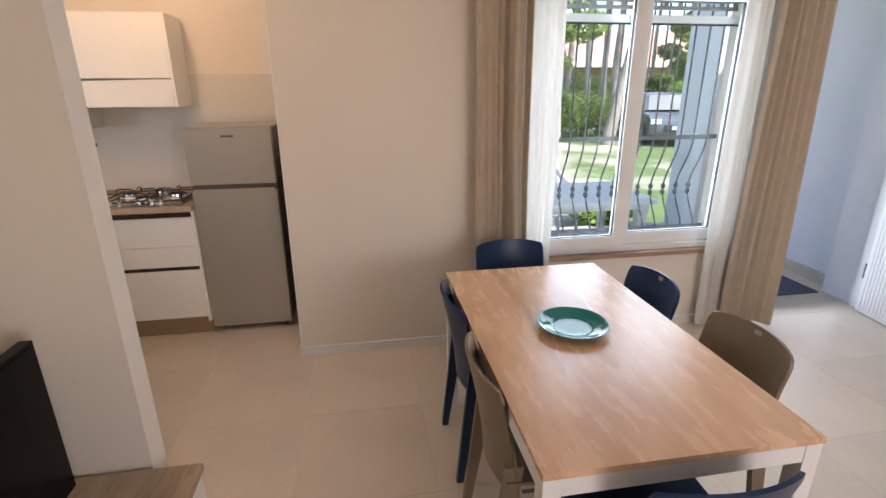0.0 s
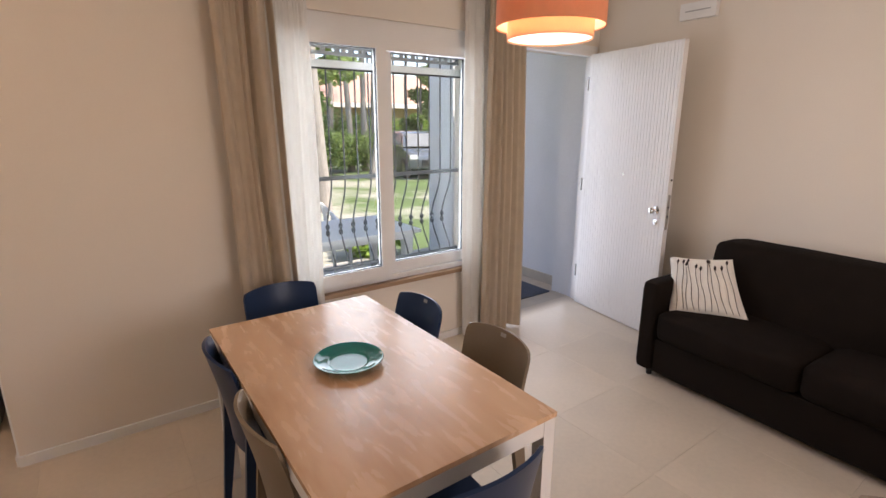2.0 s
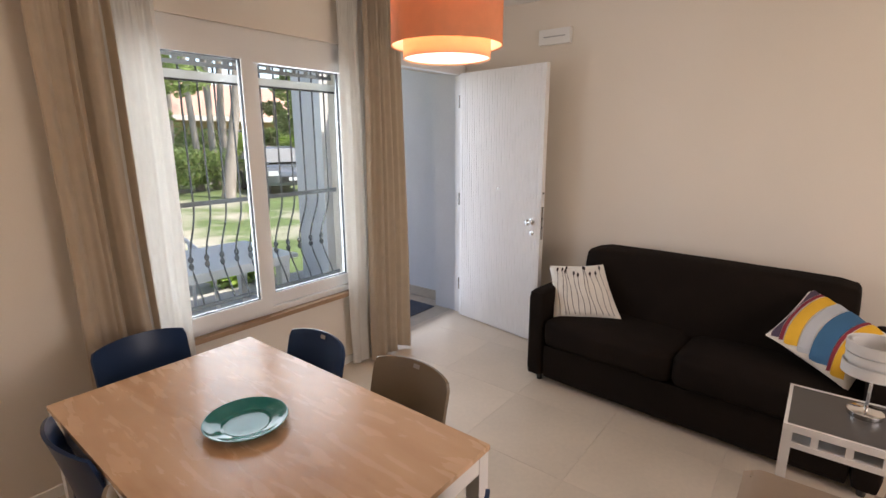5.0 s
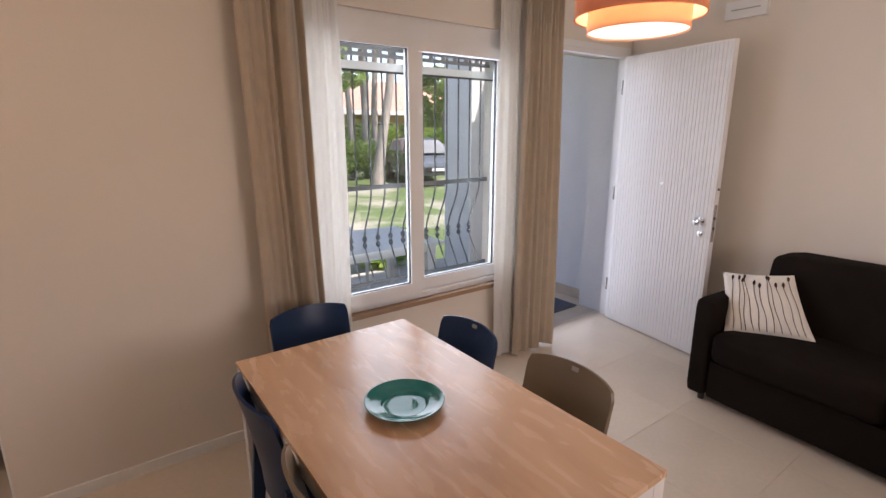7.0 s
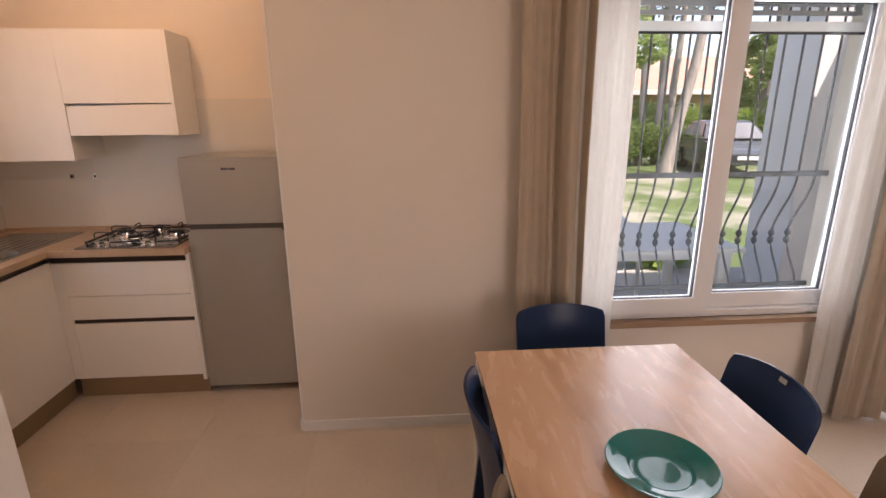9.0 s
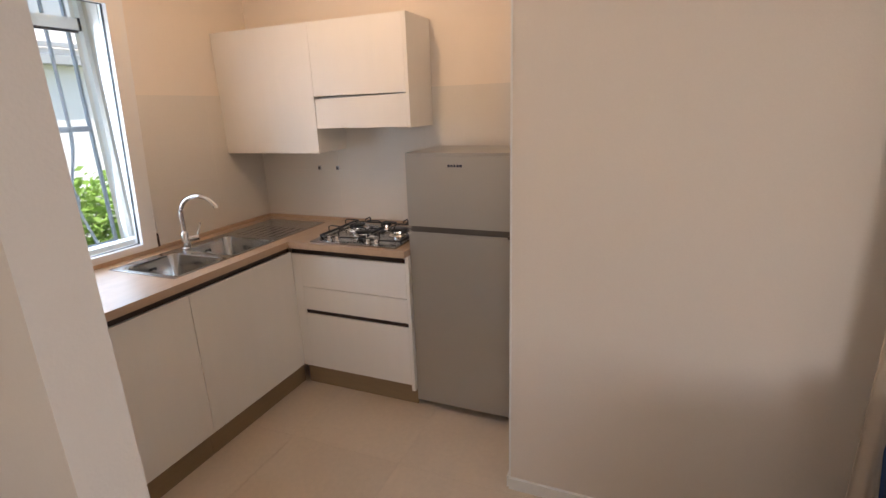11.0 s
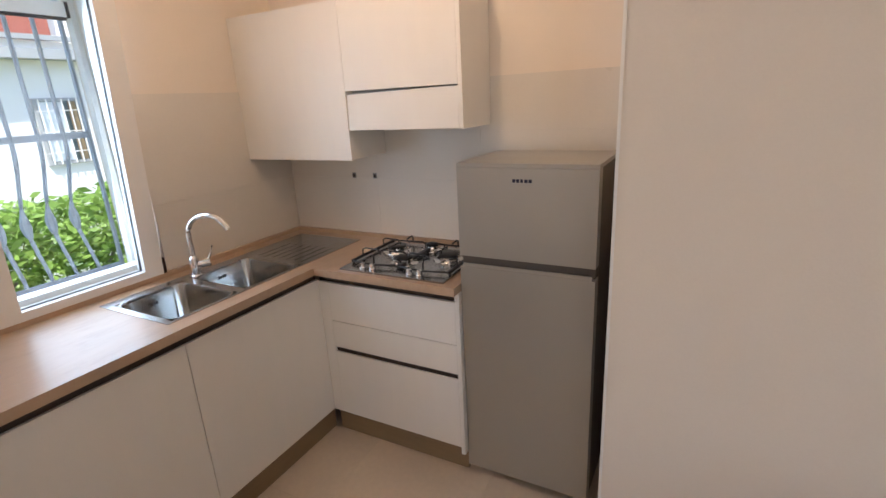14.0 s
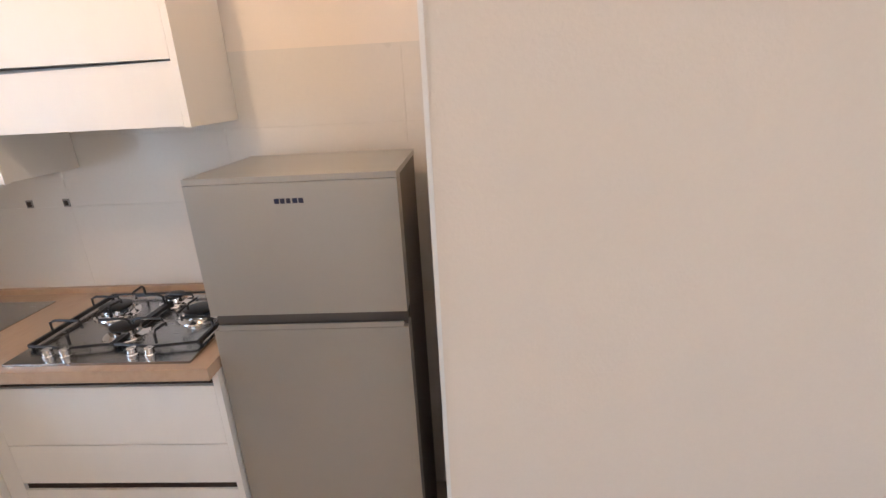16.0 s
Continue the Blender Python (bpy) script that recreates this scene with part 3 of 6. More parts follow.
def curtain(name, xt0, xt1, xb0, xb1, y, z0, z1, folds, amp, material, label, seed):
    """A hanging curtain: pinched pleats at the heading that open out into uneven soft folds downwards."""
    rnd = random.Random(seed)
    ph = [rnd.uniform(0, 6.28) for _ in range(6)]
    n = int(folds)
    cuts = [0.0]
    for _ in range(n):
        cuts.append(cuts[-1] + rnd.uniform(0.6, 1.5))
    cuts = [c / cuts[-1] for c in cuts]
    depth = [rnd.uniform(0.45, 1.15) for _ in range(n)]
    drift = [0.0] + [rnd.uniform(-0.03, 0.03) for _ in range(n - 1)] + [0.0]

    def f(u, v):
        z = z0 + (z1 - z0) * v
        edges = [c + d * (1 - v) for c, d in zip(cuts, drift)]
        k = max(0, min(n - 1, sum(1 for e in edges[1:-1] if e <= u)))
        s = (u - edges[k]) / max(edges[k + 1] - edges[k], 1e-4)
        fold = depth[k] * math.sin(math.pi * s) ** 2 * (1 if k % 2 else -1)
        head = max(0.0, (v - 0.84) / 0.16)
        pleat = math.sin(2 * math.pi * (3 * n + 1) * u + ph[3])
        a = fold * (1 - 0.55 * head) + 0.30 * math.sin(5.1 * math.pi * u + ph[1] + 1.2 * v) * (1 - head) + 0.42 * head * pleat
        a += 0.10 * math.sin(17 * u + 4.0 * v + ph[4]) * (1 - v)
        x = (xb0 + (xb1 - xb0) * u) * (1 - v) + (xt0 + (xt1 - xt0) * u) * v
        x += 0.006 * math.sin(6 * v + ph[2] + 4 * u) + 0.010 * math.sin(2.2 * v + ph[5]) * (1 - v)
        return x, y + amp * a, z + 0.006 * math.sin(9 * u + ph[0]) * (1 - v)

    bm = sheet(f, 110, 34, 0.0035)
    return solid(name, bm, material, label, "curtain", smooth=True, group="window curtains")


curtain("curtain", 0.752, 1.045, 0.765, 1.110, NY - 0.135, 0.015, 2.57, 6, 0.040, LINEN, "long beige linen curtain hanging beside the window", 1)
curtain("sheer_curtain", 0.98, 1.255, 1.03, 1.270, NY - 0.085, 0.015, 2.57, 5, 0.015, SHEER, "white sheer curtain lit from behind by the window", 2)
curtain("curtain", 2.515, 2.875, 2.485, 2.925, NY - 0.135, 0.015, 2.57, 7, 0.040, LINEN, "long beige linen curtain hanging between window and door", 3)
curtain("sheer_curtain", 2.355, 2.60, 2.355, 2.60, NY - 0.085, 0.015, 2.57, 5, 0.015, SHEER, "white sheer curtain lit from behind by the window", 4)

# ---- entrance door ----
dfr = thing("door_frame", ((DX0 + DX1) / 2, NY, 0), "white painted entrance door frame round the open doorway", "door frame", kind="structure")
part("jamb", boxmesh(((DX0, NY - 0.015, 0), (DX0 + 0.035, NY + 0.045, DZ))), DOORW, dfr, world=True, bevel=0.003)
part("jamb", boxmesh(((DX1 - 0.02, NY - 0.015, 0), (DX1, NY + 0.045, DZ))), DOORW, dfr, world=True, bevel=0.003)
part("head", boxmesh(((DX0 + 0.035, NY - 0.015, DZ - 0.035), (DX1 - 0.02, NY + 0.045, DZ))), DOORW, dfr, world=True, bevel=0.003)
part("casing", boxmesh(((DX0 - 0.045, NY - 0.016, 0), (DX0 - 0.001, NY - 0.001, DZ + 0.045))), DOORW, dfr, world=True, bevel=0.003)
part("casing", boxmesh(((DX1 + 0.001, NY - 0.016, 0), (DX1 + 0.045, NY - 0.001, DZ + 0.045))), DOORW, dfr, world=True, bevel=0.003)
part("casing", boxmesh(((DX0, NY - 0.016, DZ + 0.001), (DX1, NY - 0.001, DZ + 0.045))), DOORW, dfr, world=True, bevel=0.003)

# Lining added over the painted reveal; its blue colour stands in for shade.
part("reveal_lining", boxmesh(((DX1 - 0.004, NY + 0.0455, 0), (DX1 - 0.0005, NY + 0.298, DZ - 0.002))), STUCCO, dfr, "added lining coloured pale blue for the shade on the reveal", world=True)
DW, DH = 0.90, 2.185
door = thing("door_1", (3.742, 3.032, 0.008), "open white entrance door with vertical ribs and a steel knob", "door", kind="structure", rz=-99.5)
# local x runs from the hinge to the free edge, the ribbed face looks to local -y
leaf = part("leaf", boxmesh(((0, -0.022, 0), (DW, 0.022, DH))), DOORW, door, bevel=0.002)
for k in range(31):
    x = 0.012 + k * 0.0283
    part("rib", rounded(boxmesh(((x, -0.0252, 0.012), (x + 0.0235, -0.021, DH - 0.012))), 0.0015, 1), DOORW, leaf)
bm = lathe([(0.026, 0), (0.026, 0.006), (0.010, 0.010), (0.010, 0.028), (0.022, 0.036), (0.027, 0.050), (0.022, 0.064), (0.0, 0.067)], 24)
bm.transform(pose(DW - 0.075, -0.029, 1.00, 90))
part("knob", bm, CHROME, door, "polished steel door knob", smooth=True)
bm = lathe([(0.0, 0), (0.021, 0), (0.021, 0.008), (0.012, 0.012), (0.0, 0.012)], 20)
bm.transform(pose(DW - 0.068, -0.029, 0.91, 90))
part("lock_cylinder", bm, CHROME, door, smooth=True)
bm = lathe([(0.0, 0), (0.009, 0), (0.009, 0.004), (0.0, 0.004)], 16)
bm.transform(pose(DW / 2 + 0.02, -0.029, 1.235, 90))
part("peephole", bm, CHROME, door, smooth=True)
part("lock_plate", boxmesh(((DW - 0.001, -0.012, 0.86), (DW + 0.002, 0.012, 1.12))), STEEL, door)
for z in (0.95, 1.02, 1.22):
    part("bolt", boxmesh(((DW + 0.001, -0.006, z), (DW + 0.008, 0.006, z + 0.014))), BLACKM, door, bevel=0.002)
for z in (0.25, 1.05, 1.90):
    bm = bmesh.new()
    tube(bm, [(-0.012, -0.02, z), (-0.012, -0.02, z + 0.11)], 0.008, 10)
    part("hinge", bm, STEEL, door, smooth=True)

solid("doorstep", boxmesh(((DX0, NY + 0.1, -0.12), (DX1, NY + 0.32, -0.0015))), STONE, "pale stone threshold in the doorway", "threshold", "structure", bevel=0.003)
mat_ob = thing("doormat", (3.38, 3.57, 0.0), "dark blue-grey ribbed doormat lying outside the door", "doormat")
part("pad", boxmesh(((3.02, 3.365, 0.0), (3.742, 3.775, 0.012))), MATBLUE, mat_ob, world=True, bevel=0.004)
for k in range(18):
    part("rib", boxmesh(((3.04 + k * 0.0385, 3.385, 0.011), (3.055 + k * 0.0385, 3.755, 0.016))), MATBLUE, mat_ob, world=True)

vent = thing("air_vent", (EX, 2.22, 2.36), "small white wall-mounted vent box with a slot", "vent")
part("housing", boxmesh(((EX - 0.045, 2.10, 2.36), (EX, 2.36, 2.47))), PVC, vent, world=True, bevel=0.008)
part("slot", boxmesh(((EX - 0.0475, 2.14, 2.41), (EX - 0.044, 2.32, 2.418))), GREYP, vent, world=True)

# ---- dining table ----
TX0, TX1, TY0, TY1, TZ = 0.499, 1.262, 1.112, 2.437, 0.755
table = thing("dining_table", ((TX0 + TX1) / 2, (TY0 + TY1) / 2, 0), "rectangular dining table with an oak top and white metal frame", "table")
part("tabletop", boxmesh(((TX0, TY0, TZ - 0.018), (TX1, TY1, TZ))), TABLEW, table, "light oak tabletop", world=True, bevel=0.0015)
A0 = TZ - 0.074
for a, b in (((TX0 + 0.052, TY0 + 0.004, A0), (TX1 - 0.052, TY0 + 0.026, TZ - 0.0185)), ((TX0 + 0.052, TY1 - 0.026, A0), (TX1 - 0.052, TY1 - 0.004, TZ - 0.0185)),
             ((TX0 + 0.004, TY0 + 0.052, A0), (TX0 + 0.026, TY1 - 0.052, TZ - 0.0185)), ((TX1 - 0.026, TY0 + 0.052, A0), (TX1 - 0.004, TY1 - 0.052, TZ - 0.0185))):
    part("apron", boxmesh((a, b)), TFRAME, table, world=True, bevel=0.002)
for x in (TX0 + 0.003, TX1 - 0.051):
    for y in (TY0 + 0.003, TY1 - 0.051):
        part("leg", boxmesh(((x, y, 0), (x + 0.048, y + 0.048, TZ - 0.019))), TFRAME, table, world=True, bevel=0.003)


def dining_chair(name, material, at, rz, label, sticker=False):
    """A one-piece plastic chair: bowed back shell running down into the rear legs, shallow seat, tapered legs. It faces local +y."""
    c = thing(name, (*at, 0), label, "chair", "chairs round the table", rz=rz)

    def back(u, v):
        s = 2 * u - 1
        half = 0.184 + 0.007 * v + 0.008 * (1 - v) ** 2 - 0.010 * max(0.0, v - 0.93) / 0.07 * abs(s) ** 6
        z = 0.40 + (0.407 - 0.017 * abs(s) ** 2.4) * v
        y = -0.205 - 0.070 * v ** 1.5 + 0.050 * s * s
        return s * half, y, z

    part("backrest", sheet(back, 22, 16, 0.011), material, c, smooth=True)

    def seat(u, v):
        s = 2 * u - 1
        half = 0.215 - 0.02 * v
        return s * half, 0.215 - 0.41 * v, 0.450 - 0.022 * math.sin(math.pi * v) * (1 - s * s) - 0.028 * max(0, 0.12 - v) / 0.12 + 0.012 * v

    part("seat", sheet(seat, 16, 16, 0.012), material, c, smooth=True)

    def tapered(p0, p1, w0, w1, d0, d1):
        bm = bmesh.new()
        ring_loft(bm, [[(p[0] - w, p[1] - d, p[2]), (p[0] + w, p[1] - d, p[2]), (p[0] + w, p[1] + d, p[2]), (p[0] - w, p[1] + d, p[2])]
                       for p, w, d in ((p0, w0, d0), tuple(((p0[0] + p1[0]) / 2, (p0[1] + p1[1]) / 2, (p0[2] + p1[2]) / 2) if i == 0 else v for i, v in enumerate((0, (w0 + w1) / 2, (d0 + d1) / 2))), (p1, w1, d1))])
        return bm

    for sx in (-1, 1):
        part("leg", tapered((sx * 0.180, -0.170, 0.52), (sx * 0.190, -0.235, 0.0), 0.010, 0.014, 0.030, 0.014), material, c, bevel=0.004)
        part("leg", tapered((sx * 0.185, 0.175, 0.445), (sx * 0.200, 0.200, 0.0), 0.016, 0.013, 0.020, 0.013), material, c, bevel=0.004)
        part("side_rail", tapered((sx * 0.205, -0.13, 0.44), (sx * 0.2, 0.15, 0.435), 0.008, 0.008, 0.02, 0.02), material, c)
    if sticker:
        # Small pale grey plate just below the backrest's top edge.
        part("sticker", sheet(lambda u, v: (-0.015 + 0.030 * u, -0.2625 + 0.004 * (1 - v), 0.781 + 0.016 * v), 3, 3, 0.0012), PALETAB, c, "small glossy pale tab near the top edge")
    return c


NAVYL = "glossy navy-blue one-piece plastic dining chair"
TAUPEL = "glossy taupe one-piece plastic dining chair"
dining_chair("dining_chair", NAVY, (0.90, 2.475), 180, NAVYL + " at the table's window end")
dining_chair("dining_chair", NAVY, (1.160, 2.100), 90, NAVYL + " at the table's sofa side", True)
dining_chair("dining_chair", TAUPE, (1.200, 1.580), 90, TAUPEL + " at the table's sofa side", True)
dining_chair("dining_chair", NAVY, (0.70, 2.09), -90, NAVYL + " at the table's wall side")
dining_chair("dining_chair", TAUPE, (0.70, 1.58), -90, TAUPEL + " at the table's wall side")
dining_chair("dining_chair", NAVY, (0.88, 1.215), 0, NAVYL + " at the table's inner end")
dining_chair("dining_chair", BEIGE, (1.905, 0.305), 0, "glossy beige one-piece plastic dining chair" + " standing beside the side table")

plate = thing("plate", (0.863, 1.780, TZ), "shallow glossy teal ceramic plate on the dining table", "plate")
bm = lathe([(0.0, 0.004), (0.060, 0.004), (0.064, 0.0), (0.069, 0.0), (0.073, 0.006), (0.100, 0.016), (0.127, 0.026), (0.1300, 0.0285), (0.1285, 0.0305), (0.1255, 0.0300),
            (0.110, 0.0225), (0.092, 0.0165), (0.080, 0.0138), (0.074, 0.0118), (0.071, 0.0095), (0.067, 0.0084), (0.040, 0.0080), (0.0, 0.0080)], 72)
part("dish", bm, TEAL, plate, smooth=True)

# ---- pendant lamp ----
pend = thing("pendant_lamp", (1.602, 1.54, 1.925), "lit orange fabric double-drum pendant lamp hanging over the table", "pendant lamp")


def drum(r, z0, z1, wallt=0.002):
    return lathe([(r, z0), (r, z1), (r - wallt, z1), (r - wallt, z0), (r, z0)], 64)


part("outer_shade", drum(0.195, 0.044, 0.30), SHADE_O, pend, "orange fabric drum shade", smooth=True)
part("outer_trim", lathe([(0.1953, 0.042), (0.1963, 0.042), (0.1963, 0.047), (0.1953, 0.047)], 64), SHADE_O, pend, smooth=True)
part("lining", drum(0.1925, 0.045, 0.299, 0.001), SHADE_IN, pend, smooth=True)
part("inner_shade", drum(0.1535, 0.0, 0.078), SHADE_P, pend, "peach fabric inner drum shade", smooth=True)
part("diffuser", lathe([(0.0, 0.006), (0.1505, 0.006), (0.1505, 0.008), (0.0, 0.008)], 64), DIFFUSER, pend, "glowing cream diffuser disc")
for k in range(3):
    a = k * 2.0944
    bm = bmesh.new()
    tube(bm, [(0.0, 0.0, 0.29), (0.1915 * math.cos(a), 0.1915 * math.sin(a), 0.29)], 0.002, 6)
    part("spoke", bm, STEEL, pend)
    bm = bmesh.new()
    tube(bm, [(0.152 * math.cos(a), 0.152 * math.sin(a), 0.076), (0.1915 * math.cos(a), 0.1915 * math.sin(a), 0.13)], 0.002, 6)
    part("spacer", bm, STEEL, pend)
bm = bmesh.new()
tube(bm, [(0, 0, 0.25), (0, 0, CZ - 1.925)], 0.004, 8)
part("cord", bm, PVC, pend)
part("socket", lathe([(0.0, 0.24), (0.02, 0.24), (0.02, 0.30), (0.0, 0.30)], 16), PVC, pend, smooth=True)
part("canopy", lathe([(0.0, 0.745), (0.05, 0.745), (0.05, 0.775), (0.0, 0.775)], 24), PVC, pend, smooth=True)

# ---- sofa ----
sofa = thing("sofa", (3.34, 0.955, 0), "dark brown fabric two-seat sofa bed standing against the wall", "sofa")


def cushion_box(a, b, r, seg=4):
    bm = boxmesh((a, b))
    bmesh.ops.bevel(bm, geom=list(bm.edges), offset=r, segments=seg, affect="EDGES", profile=0.55)
    return bm


def soft(bm, k):
    """Slight unevenness of upholstery."""
    for v in bm.verts:
        v.co += Vector((0, 0, 1)) * k * noise.noise(v.co * 5.0)
    return bm


def upholstered(a, b, r, cuts=6, puff=0.0, k=0.004):
    bm = boxmesh((a, b))
    bmesh.ops.subdivide_edges(bm, edges=list(bm.edges), cuts=cuts, use_grid_fill=True)
    c = [(a[i] + b[i]) / 2 for i in range(3)]
    h = [(b[i] - a[i]) / 2 for i in range(3)]
    for v in bm.verts:
        q = [v.co[i] - c[i] for i in range(3)]
        inner = [max(-(h[i] - r), min(h[i] - r, q[i])) for i in range(3)]
        d = Vector([q[i] - inner[i] for i in range(3)])
        if d.length > 1e-6:
            m = max(abs(x) for x in d)
            d = d.normalized() * m
        p = Vector(inner) + d
        for i in range(3):
            o = [j for j in range(3) if j != i]
            if abs(q[i]) > h[i] - 1e-5:
                p[i] += math.copysign(puff * (1 - (q[o[0]] / h[o[0]]) ** 2) * (1 - (q[o[1]] / h[o[1]]) ** 2), q[i])
        v.co = Vector(c) + p
    return soft(bm, k)


for nm, y0, y1 in (("armrest", 1.775, 1.895), ("armrest", 0.015, 0.135)):
    part(nm, upholstered((2.95, y0, 0.045), (3.70, y1, 0.655), 0.035, 10), SOFA, sofa, world=True, smooth=True)
for y0, y1 in ((0.955, 1.772), (0.138, 0.953)):
    part("seat_cushion", upholstered((2.945, y0 + 0.003, 0.275), (3.46, y1 - 0.003, 0.475), 0.05, 12, 0.022), SOFA, sofa, world=True, smooth=True)
part("base", upholstered((2.965, 0.136, 0.045), (3.66, 1.774, 0.285), 0.02, 8), SOFA, sofa, world=True, smooth=True)
bm = upholstered((-0.13, 0.215, 0.0), (0.13, 1.715, 0.525), 0.05, 14, 0.012)
for v in bm.verts:
    v.co.x += 3.455 + 0.09 * (v.co.z / 0.525)
    v.co.z += 0.37
part("backrest", bm, SOFA, sofa, world=True, smooth=True)
for x in (3.0, 3.6):
    for y in (0.08, 1.82):
        bm = bmesh.new()
        tube(bm, [(x + 0.02, y, 0.0), (x + 0.02, y, 0.055)], [0.018, 0.022], 12)
        part("foot", bm, BLACKM, sofa, world=True, smooth=True)


def cushion_mesh(w, h, t, n=22):
    """A filled square cushion with drawn-out corners, in the local xz plane, front towards -y."""
    bm = bmesh.new()
    grid = {}
    for side in (-1, 1):
        for i in range(n + 1):
            for j in range(n + 1):
                u, v = 2 * i / n - 1, 2 * j / n - 1
                edge = i in (0, n) or j in (0, n)
                if side == 1 and edge:
                    grid[side, i, j] = grid[-1, i, j]
                    continue
                pinch = 1 - 0.06 * (1 - u * u) * abs(v) ** 3
                pinch2 = 1 - 0.06 * (1 - v * v) * abs(u) ** 3
                d = t * ((1 - u * u) * (1 - v * v)) ** 0.42 * (1 + 0.10 * noise.noise((u * 2, v * 2, side)))
                grid[side, i, j] = bm.verts.new((u * w / 2 * pinch2, side * d / 2, v * h / 2 * pinch))
        for i in range(n):
            for j in range(n):
                bm.faces.new((grid[side, i, j], grid[side, i + 1, j], grid[side, i + 1, j + 1], grid[side, i, j + 1]))
    return bm


def on_cushion(path, w, t, width):
    """A flat band laid along the front of a cushion of side w and thickness t; path in -1..1."""
    bm = bmesh.new()
    rows = []
    for k, (u, v) in enumerate(path):
        a, b = path[max(k - 1, 0)], path[min(k + 1, len(path) - 1)]
        du, dv = b[0] - a[0], b[1] - a[1]
        ln = math.hypot(du, dv) or 1
        nu_, nv_ = -dv / ln, du / ln
        wd = width[k] if isinstance(width, (list, tuple)) else width
        row = []
        for s in (-1, -0.5, 0, 0.5, 1):
            uu, vv = max(-0.97, min(0.97, u + s * wd * nu_)), max(-0.97, min(0.97, v + s * wd * nv_))
            d = t * ((1 - uu * uu) * (1 - vv * vv)) ** 0.42 * (1 + 0.10 * noise.noise((uu * 2, vv * 2, -1)))
            row.append(bm.verts.new((uu * w / 2 * (1 - 0.06 * (1 - vv * vv) * abs(uu) ** 3), -d / 2 - 0.0035, vv * w / 2 * (1 - 0.06 * (1 - uu * uu) * abs(vv) ** 3))))
        rows.append(row)
    for r0, r1 in zip(rows, rows[1:]):
        for i in range(4):
            bm.faces.new((r0[i], r1[i], r1[i + 1], r0[i + 1]))
    return bm


sofa.matrix_basis = Matrix.Translation((-0.025, 0, 0)) @ sofa.matrix_basis @ pose(0, 0, 0, 0, 0, -3.5)

# cushion with thin ink stalks
P1 = Matrix.Translation((3.235, 1.645, 0.630)) @ Euler((radians(-32), radians(0), radians(-72))).to_matrix().to_4x4() @ pose(0, 0, 0, 0, -6, 0)
cu = thing("cushion", (0, 0, 0), "off-white cushion with dark ink-drawn stalks on the sofa", "cushion")
cu.matrix_basis = P1
part("cover", cushion_mesh(0.385, 0.385, 0.13), CUSHW, cu, smooth=True)
rs = random.Random(5)
for k in range(11):
    u = -0.80 + k * 0.16 + rs.uniform(-0.03, 0.03)
    top = rs.uniform(0.45, 0.80)
    lean = rs.uniform(-0.08, 0.08)
    path = [(u + lean * (i / 12) + 0.02 * math.sin(i * 0.7 + k), -0.9 + (top + 0.9) * i / 12) for i in range(13)]
    part("stalk", on_cushion(path, 0.385, 0.13, 0.009), INK, cu, "thin dark drawn stalk")
    tu, tv = path[-1]
    part("seed_head", on_cushion([(tu, tv - 0.02), (tu + 0.01, tv + 0.05), (tu + 0.03, tv + 0.12), (tu + 0.03, tv + 0.17)], 0.385, 0.13, [0.012, 0.04, 0.035, 0.008]), INK, cu)

for o in cu.children:
    for v in o.data.vertices:
        k = v.co.z / 0.19
        v.co.x = v.co.x * (1.04 - 0.10 * k) - 0.034 * k

# striped cushion with curved bands
P2 = Matrix.Translation((3.19, 0.315, 0.665)) @ Euler((radians(-47), 0, radians(-68))).to_matrix().to_4x4() @ pose(0, 0, 0, 0, 40, 0)
cu2 = thing("cushion", (0, 0, 0), "white cushion with curved mustard, grey, blue and crimson bands", "cushion")
cu2.matrix_basis = P2
part("cover", cushion_mesh(0.405, 0.405, 0.13), CUSHW, cu2, smooth=True)


def bow(u0, n=16):
    return [(u0 - 0.24 * (1 - (1.9 * i / n - 0.95) ** 2), -0.95 + 1.85 * i / n) for i in range(n + 1)]


for u0, w, m in ((-0.80, 0.085, PURPLE), (-0.66, 0.04, REDC), (-0.44, 0.14, MUSTARD), (-0.14, 0.13, GREYC), (0.22, 0.20, BLUEC), (0.47, 0.04, REDC), (0.68, 0.15, MUSTARD)):
    part("band", on_cushion(bow(u0), 0.405, 0.13, w), m, cu2)

# ---- side table and its lamp ----
SZ = 0.615
st = thing("side_table", (2.40, 0.14, 0), "white side table with a charcoal top and open slotted rail", "side table")
SX0, SX1, SY0, SY1 = 2.22, 2.60, -0.15, 0.43
part("top_panel", boxmesh(((SX0 + 0.012, SY0 + 0.012, SZ - 0.016), (SX1 - 0.012, SY1 - 0.012, SZ))), DARKTOP, st, "charcoal top panel", world=True, bevel=0.001)
for a, b in (((SX0, SY0, SZ - 0.026), (SX0 + 0.011, SY1, SZ + 0.002)), ((SX1 - 0.011, SY0, SZ - 0.026), (SX1, SY1, SZ + 0.002)),
             ((SX0 + 0.011, SY0, SZ - 0.026), (SX1 - 0.011, SY0 + 0.011, SZ + 0.002)), ((SX0 + 0.011, SY1 - 0.011, SZ - 0.026), (SX1 - 0.011, SY1, SZ + 0.002))):
    part("rim", boxmesh((a, b)), TFRAME, st, world=True, bevel=0.002)
for x in (SX0, SX1 - 0.032):
    for y in (SY0, SY1 - 0.032):
        part("leg", boxmesh(((x, y, 0), (x + 0.032, y + 0.032, SZ - 0.0265))), TFRAME, st, world=True, bevel=0.003)
